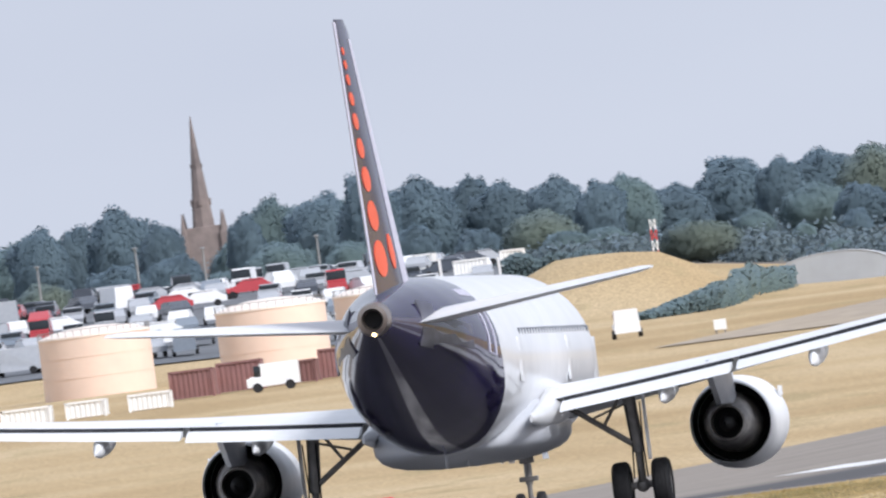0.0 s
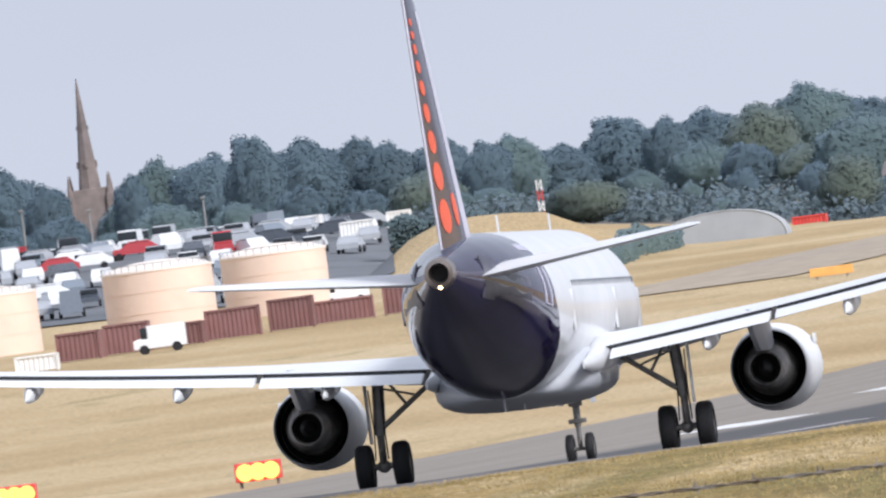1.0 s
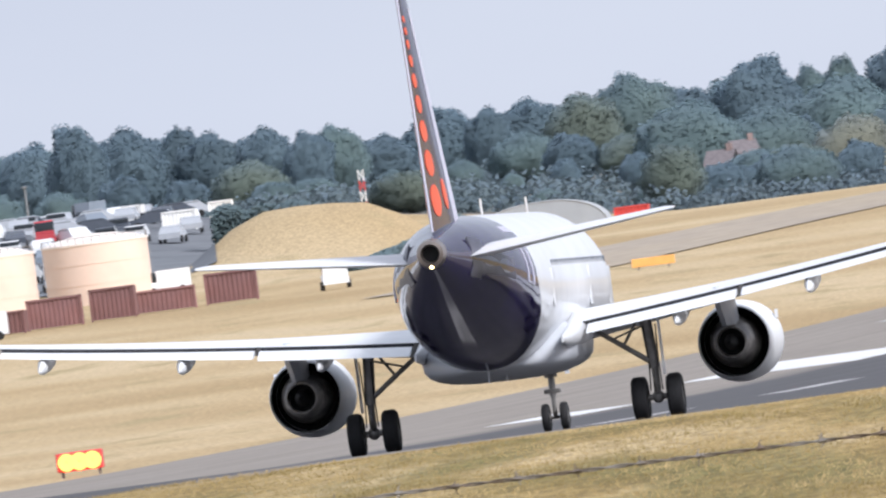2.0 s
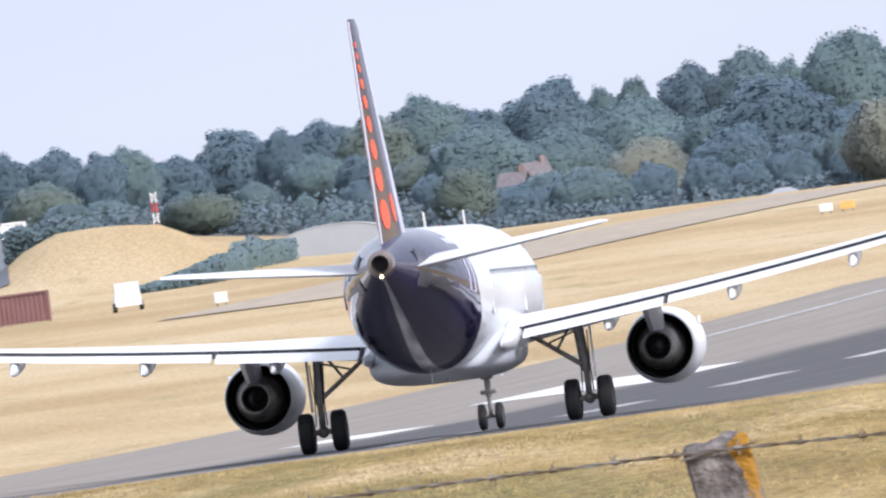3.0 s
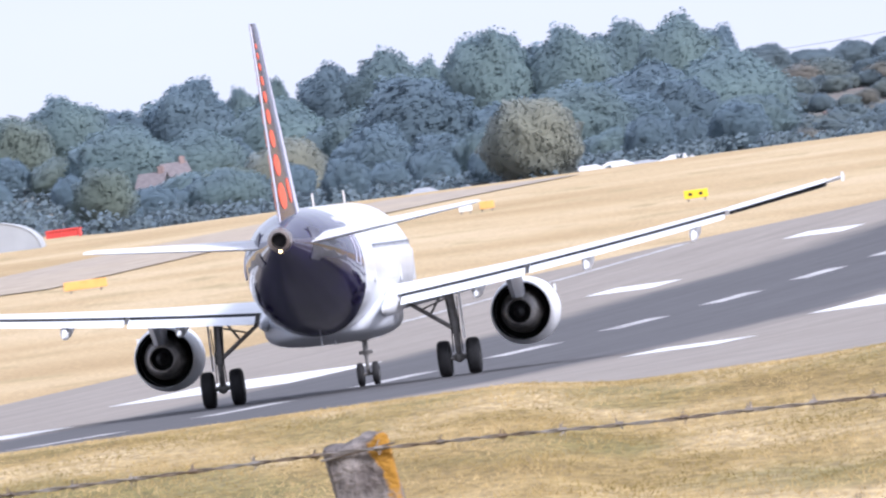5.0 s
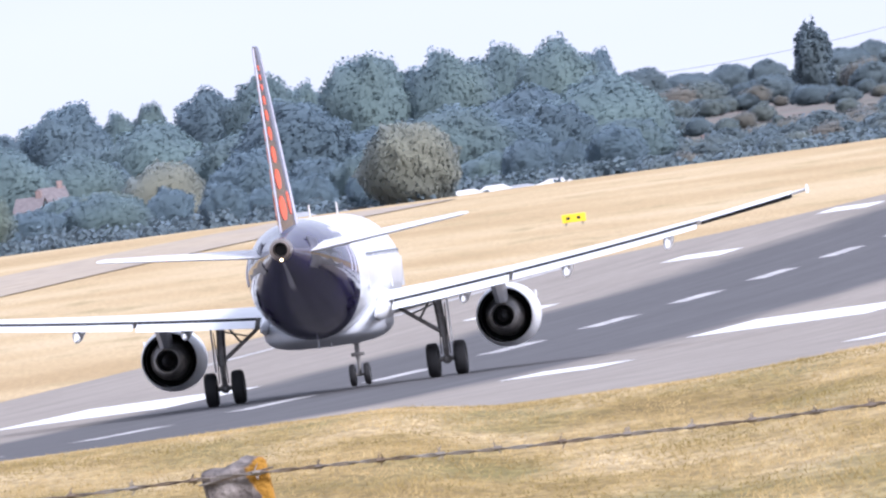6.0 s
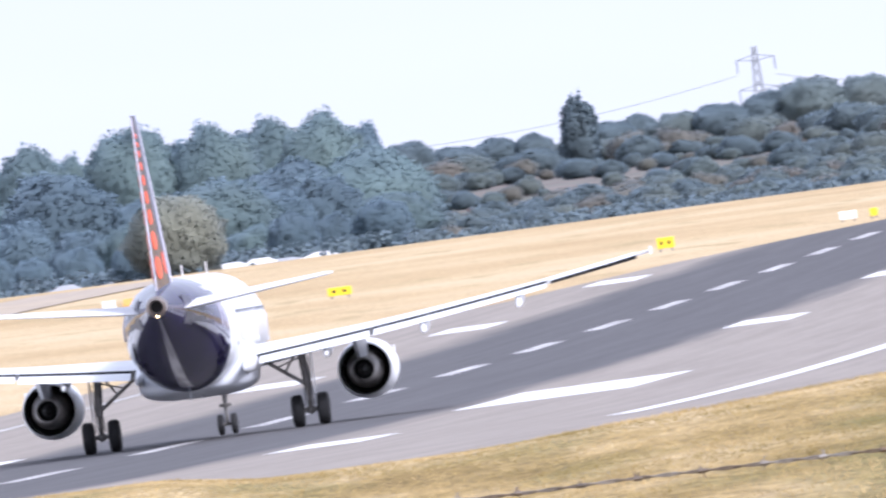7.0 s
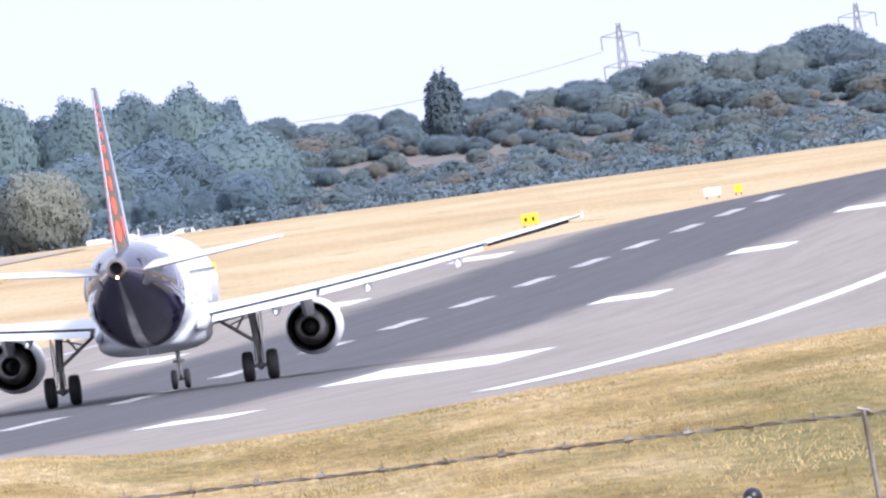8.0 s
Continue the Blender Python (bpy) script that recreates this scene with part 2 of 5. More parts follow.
def runway_material():
    """Worn grey runway: paler grey edges, a dark rubbered middle with a ragged border, fine grit and long tyre streaks."""
    m = bpy.data.materials.new("worn_runway_asphalt")
    m.use_nodes = True
    n, l = m.node_tree.nodes, m.node_tree.links
    b = n["Principled BSDF"]
    b.inputs["Roughness"].default_value = 0.85
    b.inputs["Specular IOR Level"].default_value = 0.25
    tc = n.new("ShaderNodeTexCoord")
    sep = n.new("ShaderNodeSeparateXYZ")
    l.new(tc.outputs["Object"], sep.inputs[0])

    def noise_of(scale, stretch, detail=5):
        mp = n.new("ShaderNodeMapping")
        mp.inputs["Scale"].default_value = stretch
        t = n.new("ShaderNodeTexNoise")
        t.inputs["Scale"].default_value, t.inputs["Detail"].default_value = scale, detail
        l.new(tc.outputs["Object"], mp.inputs[0])
        l.new(mp.outputs[0], t.inputs["Vector"])
        return t.outputs["Fac"]

    def maths(op, a, c):
        k = n.new("ShaderNodeMath")
        k.operation = op
        for i, q in enumerate((a, c)):
            if isinstance(q, (int, float)):
                k.inputs[i].default_value = q
            else:
                l.new(q, k.inputs[i])
        return k.outputs[0]
    edge = maths("ADD", maths("ABSOLUTE", maths("SUBTRACT", sep.outputs[0], 0.5), 0), maths("MULTIPLY", maths("SUBTRACT", noise_of(0.5, (1, 0.03, 1)), 0.5), 3.0))
    r = n.new("ShaderNodeValToRGB")
    e = r.color_ramp.elements
    e[0].position, e[0].color = 0.28, (0.088, 0.086, 0.089, 1)
    e[1].position, e[1].color = 0.36, (0.255, 0.226, 0.196, 1)
    l.new(maths("DIVIDE", edge, 28.0), r.inputs[0])
    hv = n.new("ShaderNodeHueSaturation")
    sp = n.new("ShaderNodeMapRange")
    sp.inputs["From Min"].default_value, sp.inputs["From Max"].default_value = 0.3, 0.7
    sp.inputs["To Min"].default_value, sp.inputs["To Max"].default_value = 0.82, 1.18
    l.new(maths("ADD", maths("MULTIPLY", noise_of(1.2, (1, 0.012, 1)), 0.6), maths("MULTIPLY", noise_of(2.0, (1, 0.3, 1)), 0.4)), sp.inputs["Value"])
    l.new(sp.outputs[0], hv.inputs["Value"])
    l.new(r.outputs[0], hv.inputs["Color"])
    l.new(hv.outputs[0], b.inputs["Base Color"])
    return m


RUNWAY = runway_material()
TAXIWAY = material("grey_taxiway_asphalt", (0.345, 0.288, 0.225), 0.85, vary=0.12, scale=0.8, second=(0.375, 0.308, 0.225), second_scale=0.05, stretch=(1, 0.1, 1))
TARMAC = material("pale_worn_tarmac", (0.155, 0.165, 0.18), 0.85, vary=0.15, scale=0.5, second=(0.12, 0.13, 0.145), second_scale=0.08)
SCRUB = material("brown_scrub_field", (0.165, 0.135, 0.12), 0.9, vary=0.3, scale=0.15, second=(0.115, 0.12, 0.10), second_scale=0.03)


# ------------------------------------------------------------------ building helpers
def mesh_of(name, bm, *mats, smooth=True):
    bmesh.ops.recalc_face_normals(bm, faces=bm.faces[:])
    me = bpy.data.meshes.new(name)
    bm.to_mesh(me)
    bm.free()
    for mt in mats:
        me.materials.append(mt)
    if smooth:
        for p in me.polygons:
            p.use_smooth = True
        me.set_sharp_from_angle(angle=radians(38))
    return me


def part(name, bm, mat, parent, label="", smooth=True, at=None):
    """Links a bmesh as one mesh object under a thing or part."""
    mats = mat if isinstance(mat, (list, tuple)) else [mat]
    ob = new(name, mesh_of(name, bm, *mats, smooth=smooth))
    ob.parent = parent
    if at is not None:
        ob.matrix_basis = at
    return tagged(ob, label)


def thing(name, m, label, category, group="", kind=""):
    ob = new(name)
    ob.empty_display_size = 0.5
    ob.matrix_basis = m
    return tagged(ob, label, category, group, kind)


def box(bm, x0, y0, z0, x1, y1, z1, bevel=0.0):
    geo = bmesh.ops.create_cube(bm, size=1.0)["verts"]
    for q in geo:
        q.co = Vector((x0 + (q.co.x + 0.5) * (x1 - x0), y0 + (q.co.y + 0.5) * (y1 - y0), z0 + (q.co.z + 0.5) * (z1 - z0)))
    if bevel:
        edges = list({e for q in geo for e in q.link_edges})
        bmesh.ops.bevel(bm, geom=edges, offset=bevel, segments=2, affect="EDGES", profile=0.5)
    return bm


def rod(bm, a, b, r, r2=None, seg=10, caps=True):
    """A tapered round bar from a to b."""
    a, b = Vector(a), Vector(b)
    q = (b - a).to_track_quat("Z", "Y").to_matrix()
    rings = []
    for p, rr in ((a, r), (b, r if r2 is None else r2)):
        rings.append([bm.verts.new(p + q @ Vector((rr * math.cos(k * math.tau / seg), rr * math.sin(k * math.tau / seg), 0))) for k in range(seg)])
    for k in range(seg):
        bm.faces.new((rings[0][k], rings[0][(k + 1) % seg], rings[1][(k + 1) % seg], rings[1][k]))
    if caps:
        bm.faces.new(rings[0][::-1])
        bm.faces.new(rings[1])
    return bm


def lathe(bm, prof, m=None, seg=28, caps=True):
    """Turns (along y, radius) pairs round the y axis; m places it."""
    rings = []
    for y, r in prof:
        rings.append([bm.verts.new(Vector((r * math.cos(k * math.tau / seg), y, r * math.sin(k * math.tau / seg)))) for k in range(seg)])
    faces = []
    for i in range(len(rings) - 1):
        for k in range(seg):
            faces.append(bm.faces.new((rings[i][k], rings[i][(k + 1) % seg], rings[i + 1][(k + 1) % seg], rings[i + 1][k])))
    if caps:
        bm.faces.new(rings[0][::-1])
        bm.faces.new(rings[-1])
    if m is not None:
        bmesh.ops.transform(bm, matrix=m, verts=[q for ring in rings for q in ring])
    return bm


def loft(bm, rings, caps=True, close=True):
    vs = [[bm.verts.new(p) for p in ring] for ring in rings]
    n = len(vs[0])
    out = []
    for i in range(len(vs) - 1):
        for k in range(n if close else n - 1):
            out.append(bm.faces.new((vs[i][k], vs[i][(k + 1) % n], vs[i + 1][(k + 1) % n], vs[i + 1][k])))
    if caps:
        bm.faces.new(vs[0][::-1])
        bm.faces.new(vs[-1])
    return out


def section(chord_le, chord_te, thick, n=9):
    """Points (along chord, offset) round an aerofoil from its tail over the top to its nose and back below; chord along y."""
    c = chord_le - chord_te
    top, low = [], []
    for i in range(n + 1):
        u = 0.5 - 0.5 * math.cos(math.pi * i / n)
        h = 5 * thick * (0.2969 * math.sqrt(u) - 0.126 * u - 0.3516 * u * u + 0.2843 * u ** 3 - 0.1036 * u ** 4) * c
        top.append((chord_le - u * c, h))
        low.append((chord_le - u * c, -h))
    return top[::-1] + low[1:-1]


# ------------------------------------------------------------------ ground
PROFILE = [(-900, -3.0), (-400, -3.1), (-150, -3.2), (-50, -3.48), (0, -3.9), (50, -4.23), (100, -4.47), (200, -4.72), (300, -4.69), (400, -4.43),
           (500, -3.96), (600, -3.34), (700, -2.6), (800, -1.79), (900, -0.93), (1000, -0.09), (1150, 1.09), (1400, 2.65), (1560, 3.3),
           (1660, 2.7), (1900, 3.6), (2300, 9.5), (2750, 13.5), (3400, 15.0), (5200, 6.0)]


def level(s):
    """Height of the airfield along the runway's axis, a smooth curve through the levels."""
    q = PROFILE
    if s <= q[0][0]:
        return EYE_Z + q[0][1]
    for i in range(len(q) - 1):
        if s <= q[i + 1][0]:
            x0, y0 = q[i]
            x1, y1 = q[i + 1]

            def slope(k):
                if k <= 0 or k >= len(q) - 1:
                    return 0.0
                a = (q[k][1] - q[k - 1][1]) / (q[k][0] - q[k - 1][0])
                b = (q[k + 1][1] - q[k][1]) / (q[k + 1][0] - q[k][0])
                return (a + b) / 2
            h, u = x1 - x0, (s - x0) / (x1 - x0)
            return EYE_Z + ((2 * u ** 3 - 3 * u * u + 1) * y0 + (u ** 3 - 2 * u * u + u) * h * slope(i)
                            + (3 * u * u - 2 * u ** 3) * y1 + (u ** 3 - u * u) * h * slope(i + 1))
    return EYE_Z + q[-1][1]


def to_runway(x, y):
    return (x - RX) * math.sin(PSI) + (y - RY) * math.cos(PSI), (x - RX) * math.cos(PSI) - (y - RY) * math.sin(PSI)


def on_runway(s, lat, dz=0.0):
    return Vector((RX + s * math.sin(PSI) + lat * math.cos(PSI), RY + s * math.cos(PSI) - lat * math.sin(PSI), level(s) + dz))


def ease(x, a, b):
    u = min(1.0, max(0.0, (x - a) / (b - a)))
    return u * u * (3 - 2 * u)


def ground_z(x, y):
    s, lat = to_runway(x, y)
    d = math.hypot(x, y)
    z = level(s)
    # spectators' bank beside the runway, on which the fence stands
    bank = ease(lat, 27, 33) * (1 - ease(d, 235, 440)) * ease(s, -1200, -800)
    z += bank * (EYE_Z - 1.70 + 0.24 * ease(math.degrees(math.atan2(x, y)), 0.7, 2.0) * ease(d, 90, 200) - 0.15 * ease(math.degrees(math.atan2(x, y)), -0.15, 0.15) * (1 - 0.6 * ease(math.degrees(math.atan2(x, y)), 0.5, 1.0)) * ease(d, 90, 200) + 0.08 * (noise.noise(Vector((x * 0.05, y * 0.02, 0)))) - z)
    if abs(lat) > 42 and d > 300:
        z += 0.25 * noise.noise(Vector((x * 0.02, y * 0.008, 3))) * ease(abs(lat), 42, 62) * (1 - ease(-lat, 62, 68) * (1 - ease(-lat, 96, 104)))
    # rising ground towards the car parks, and a grassed mound
    z += 5.2 * ease(-lat, 120, 175) * ease(s, 1180, 1520) * (1 - ease(s, 1900, 2300))
    mx, my = aim(-1.84, 0, 1900).xy
    z += 4.6 * math.exp(-((x - mx) / 8.5) ** 4 - ((y - my) / 40) ** 2)
    return z


def ground():
    az = [-180 + 6 * k for k in range(28)] + [-12 + 1.0 * k for k in range(7)] + [-5 + 0.08 * k for k in range(126)] + [5.5 + 1.0 * k for k in range(7)] + [18 + 6 * k for k in range(27)]
    az = sorted(set(round(a, 3) for a in az if -180 <= a < 180))
    ds = [2, 8, 20, 40, 60, 80] + [100 + 8 * k for k in range(20)] + [260 + 20 * k for k in range(16)] + [580 + 40 * k for k in range(28)] + [1700 + 20 * k for k in range(40)] + [2520 + 80 * k for k in range(20)] + [4200, 4600, 4950]
    verts = [(0, 0, ground_z(0, 0))]
    for d in ds:
        for a in az:
            x, y = d * math.sin(radians(a)), d * math.cos(radians(a))
            verts.append((x, y, ground_z(x, y)))
    n = len(az)
    faces = [(0, 1 + (k + 1) % n, 1 + k) for k in range(n)]
    for i in range(len(ds) - 1):
        for k in range(n):
            a, b = 1 + i * n, 1 + (i + 1) * n
            faces.append((a + k, a + (k + 1) % n, b + (k + 1) % n, b + k))
    me = bpy.data.meshes.new("ground")
    me.from_pydata(verts, [], faces)
    me.materials.append(GRASS)
    me.materials.append(SCRUB)
    me.materials.append(BANK_GRASS)
    for p in me.polygons:
        p.use_smooth = True
        c = p.center
        s, lat = to_runway(c.x, c.y)
        p.material_index = 1 if s > 1620 else 2 if c.xy.length < 400 and lat > 26.5 else 0
    ob = new("ground", me)
    return tagged(ob, "dry straw-coloured airfield grass rolling to distant scrub", "grass", kind="structure")


ground()


def strip(bm, s0, s1, lat0, lat1, dz, step=10.0, lift=None):
    """A thin sheet laid along the runway's axis, in the runway's own space (x across, y along)."""
    n = max(1, int(abs(s1 - s0) / step))
    rows = []
    for i in range(n + 1):
        s = s0 + (s1 - s0) * i / n
        rows.append([bm.verts.new((lat, s, level(s) + dz)) for lat in (lat0, lat1)])
    for i in range(n):
        bm.faces.new((rows[i][0], rows[i][1], rows[i + 1][1], rows[i + 1][0]))
    return bm


AXIS = pose(RX, RY, 0, 0, 0, -math.degrees(PSI))


def laid(name, bm, mat, label, category, kind="structure", parent=None):
    ob = new(name, mesh_of(name, bm, mat, smooth=False))
    ob.matrix_basis = AXIS if parent is None else Matrix()
    ob.parent = parent
    return tagged(ob, label, category, "", kind)


bm = bmesh.new()
WEST_VERGE = [(-560, -26), (640, -26), (720, -22), (795, -16.5), (895, -12), (1000, -4), (1100, 4), (1300, 8)]   # pavement's western edge, tapered at the far end to fit the camera's view


def verge(s_):
    for (a, e), (b, f) in zip(WEST_VERGE, WEST_VERGE[1:]):
        if s_ <= b:
            return e + (f - e) * (s_ - a) / (b - a)
    return WEST_VERGE[-1][1]


rows_ = []
for k in range(187):
    s_ = -560 + 10 * k
    w = verge(s_)
    rows_.append([bm.verts.new((w + (38.0 - w) * j / 5, s_, level(s_) + 0.05)) for j in range(6)])
for k in range(186):
    for j in range(5):
        bm.faces.new((rows_[k][j], rows_[k][j + 1], rows_[k + 1][j + 1], rows_[k + 1][j]))
runway = laid("runway", bm, RUNWAY, "worn grey asphalt runway with dark rubbered middle", "runway")


def marking(name, s, length, lat, width, paint=None):
    bm = bmesh.new()
    strip(bm, s - length / 2, s + length / 2, lat - width / 2, lat + width / 2, 0.062, 5.0)
    return laid(name, bm, paint or WHITE_MARK, "", "", "", runway)


for k in range(-12, 8):
    marking("centreline_dash", 545.1 + 60.7 * k, 30, -0.43, 0.9, WORN_MARK)
for s, off in ((-150, 0.7), (0, 0.7), (205, 0.7), (530, -0.4), (682, -0.5), (834, -0.6)):
    for side in (-1, 1):
        marking("touchdown_mark", s, 22.5, off + side * 11.0, 3.0)
for side in (-1, 1):
    marking("aiming_mark", 318, 45, 0.9 + side * 12.4, 6.4)
marking("edge_line", 710, 1130, 23.9, 0.9)
marking("edge_line", 590, 250, -20.7, 0.5, WORN_MARK)
bm = bmesh.new()
cols = [-91 + 2 * k for k in range(9)]
rows_ = []
for k in range(100):
    s_ = 950 + 5 * k
    rows_.append([bm.verts.new((c, s_, ground_z(*on_runway(s_, c).xy) + 0.07)) for c in cols])
for k in range(99):
    for j in range(8):
        bm.faces.new((rows_[k][j], rows_[k][j + 1], rows_[k + 1][j + 1], rows_[k + 1][j]))
laid("taxiway", bm, TAXIWAY, "grey asphalt taxiway across the dry grass", "taxiway")

# ------------------------------------------------------------------ the airliner (x right, y forward, z up; origin under the main wheels)
FUSELAGE = [  # y, centre height, half width, half height
    (16.1, 3.25, 0.05, 0.05), (15.7, 3.28, 0.50, 0.48), (15.0, 3.38, 0.95, 0.95), (14.0, 3.55, 1.38, 1.42), (12.8, 3.72, 1.70, 1.78),
    (11.4, 3.82, 1.90, 2.00), (10.0, 3.85, 1.975, 2.07), (6.0, 3.85, 1.975, 2.07), (2.0, 3.85, 1.975, 2.07), (-2.0, 3.85, 1.975, 2.07),
    (-5.0, 3.85, 1.975, 2.07), (-6.5, 3.88, 1.97, 2.04), (-8.0, 3.97, 1.93, 1.95), (-9.5, 4.11, 1.83, 1.80), (-11.0, 4.29, 1.66, 1.60),
    (-12.5, 4.48, 1.42, 1.36), (-14.0, 4.66, 1.12, 1.09), (-15.3, 4.80, 0.82, 0.81), (-16.4, 4.90, 0.56, 0.56), (-17.2, 4.97, 0.39, 0.40), (-17.55, 5.0, 0.33, 0.34)]
PAINT_EDGE = -9.0


def hull(y):
    for (y0, a0, b0, c0), (y1, a1, b1, c1) in zip(FUSELAGE, FUSELAGE[1:]):
        if y1 <= y <= y0:
            u = (y - y0) / (y1 - y0)
            return a0 + (a1 - a0) * u, b0 + (b1 - b0) * u, c0 + (c1 - c0) * u
    return FUSELAGE[-1][1:]


def paint_edge(a):
    return PAINT_EDGE + 2.9 * max(0.0, -math.cos(a)) ** 1.3


def hull_rings(y_from, y_to, step=0.6, seg=44, grow=0.0):
    n = max(2, int(abs((-8 if y_from is None else y_from) - (-8 if y_to is None else y_to)) / step))
    rings = []
    for i in range(n + 1):
        ring = []
        for k in range(seg):
            a = k * math.tau / seg
            y0 = paint_edge(a) if y_from is None else y_from
            y1 = paint_edge(a) if y_to is None else y_to
            y = y0 + (y1 - y0) * i / n
            zc, rw, rh = hull(y)
            ring.append(Vector(((rw + grow) * math.sin(a), y, zc + (rh + grow) * math.cos(a))))
        rings.append(ring)
    return rings


def wing_at(x):
    """Leading edge, trailing edge, height of the chord line and thickness of the wing at a half span."""
    le = 4.9 - (x - 1.9) * 0.535
    te = -1.3 if x < 6.4 else -1.3 - (x - 6.4) * 0.275
    u = (x - 1.9) / 15.1
    z = 2.78 + (x - 1.9) * 0.089 + 0.55 * u * u
    return le, te, z, (0.135 - 0.04 * u)


def wing_rings(side, x0, x1, n, le_cut=0.0, te_cut=0.0):
    rings = []
    for i in range(n + 1):
        x = x0 + (x1 - x0) * i / n
        le, te, z, th = wing_at(x)
        rings.append([Vector((side * x, y, z + h - 0.012 * (y - te))) for y, h in section(le, te + te_cut, th)])
    return rings


def flap_rings(side, x0, x1, n, chord, drop, back, under):
    """A slotted flap that hangs down and back behind the wing's trailing edge."""
    rings = []
    c, s_ = math.cos(radians(drop)), math.sin(radians(drop))
    for i in range(n + 1):
        x = x0 + (x1 - x0) * i / n
        le, te, z, th = wing_at(x)
        ch = chord if x < 6.4 else chord * (1 - 0.45 * (x - 6.4) / 10.0)
        y0, z0 = te + 0.55 - back, z - under
        ring = []
        for y, h in section(0, -ch, 0.13, 7):
            ring.append(Vector((side * x, y0 + y * c + h * s_, z0 + y * s_ + h * c)))
        rings.append(ring)
    return rings


def airliner():
    top = thing("airliner", Matrix(), "white twin-engined airliner with navy tail and red-dotted fin", "airliner")
    bm = bmesh.new()
    loft(bm, hull_rings(16.1, -4.0)[:-1] + hull_rings(-4.0, None))
    fuselage = part("fuselage", bm, PAINT_WHITE, top, "glossy white fuselage skin")
    bm = bmesh.new()
    loft(bm, hull_rings(None, -17.2, 0.45, 44, 0.004))
    tail = part("tail_section", bm, PAINT_NAVY, top, "glossy navy tapered tail section")
    # tail end: exhaust ring with its dark mouth, and the tail light
    bm = bmesh.new()
    lathe(bm, [(-17.15, 0.40), (-17.62, 0.345), (-17.64, 0.25), (-17.3, 0.20), (-17.0, 0.19)], pose(0, 0, 4.985), caps=False)
    part("exhaust_ring", bm, BARE_METAL, tail, "bare metal exhaust ring")
    bm = bmesh.new()
    lathe(bm, [(-17.32, 0.205), (-17.31, 0.01)], pose(0, 0, 4.985), caps=False)
    part("exhaust_mouth", bm, BLACK, tail, "black exhaust mouth", smooth=False)
    bm = bmesh.new()
    bmesh.ops.create_icosphere(bm, subdivisions=2, radius=0.062, matrix=pose(0.0, -17.58, 4.66))
    part("tail_light", bm, NAV_LIGHT, tail, "lit warm white tail light")
    # flush panel lines and doors on the tail and cabin sides
    for side in (-1, 1):
        bm = bmesh.new()
        seg = [(-9.6, 64), (-9.6, 97), (-10.2, 97), (-10.2, 64)]
        for (ya, da), (yb, db) in zip(seg, seg[1:] + seg[:1]):
            for i in range(6):
                pts = []
                for u in (i / 6, (i + 1) / 6):
                    y, dg = ya + (yb - ya) * u, radians(da + (db - da) * u)
                    zc, rw, rh = hull(y)
                    pts.append(Vector((side * (rw + 0.012) * math.sin(dg), y, zc + (rh + 0.012) * math.cos(dg))))
                rod(bm, pts[0], pts[1], 0.028, seg=5)
        part("rear_door_outline", bm, PAINT_LINE, tail, "pale outlined rear cabin door")
        for y, dy in ((-5.6, 0.0), (5.0, 0.0), (11.6, 0.0)):
            bm = bmesh.new()
            zc, rw, rh = hull(y)
            box(bm, side * (rw * 0.99) - 0.03, y - 0.4, zc - 0.6, side * (rw * 0.99) + 0.012, y + 0.4, zc + 0.42, 0.01)
            part("cabin_door", bm, PAINT_WHITE, fuselage)
        for k in range(26):
            y = 10.6 - 0.62 * k
            zc, rw, rh = hull(y)
            bm = bmesh.new()
            box(bm, side * (rw * 0.967) - 0.03, y - 0.10, zc + 0.38, side * (rw * 0.967) + 0.002, y + 0.10, zc + 0.66, 0.01)
            part("cabin_window", bm, CABIN_GLASS, fuselage)
    # windscreen
    for side in (-1, 1):
        bm = bmesh.new()
        loft(bm, [[Vector((side * a, b, c)) for a, b, c in ((0.06, 15.05, 4.32), (0.62, 14.85, 4.30), (0.72, 14.3, 4.72), (0.06, 14.45, 4.78))],
                  [Vector((side * a, b, c)) for a, b, c in ((0.06, 15.0, 4.26), (0.60, 14.8, 4.25), (0.70, 14.2, 4.6), (0.06, 14.4, 4.6))]])
        part("windscreen_pane", bm, GLASS_DARK, fuselage)
    # antennas on the crown, drain masts below
    for y in (10.6, -2.2):
        bm = bmesh.new()
        loft(bm, [[Vector((a * 0.035, y + b * 0.22 - (0.12 if z_ > 5.95 else 0), z_)) for a, b in ((0, 1), (1, 0), (0, -1), (-1, 0))] for z_ in (5.86, 6.34)])
        part("blade_antenna", bm, PAINT_WHITE, fuselage)
    for y, x in ((-6.2, 0.0), (-3.9, 0.25), (2.8, -0.3), (5.8, 0.2), (7.6, -0.2)):
        bm = bmesh.new()
        loft(bm, [[Vector((x + a * 0.03, y + b * 0.13, z_)) for a, b in ((0, 1), (1, 0), (0, -1), (-1, 0))] for z_ in (1.5, 1.95)])
        part("drain_mast", bm, PAINT_BELLY, fuselage)
    # belly fairing
    bm = bmesh.new()
    rings = []
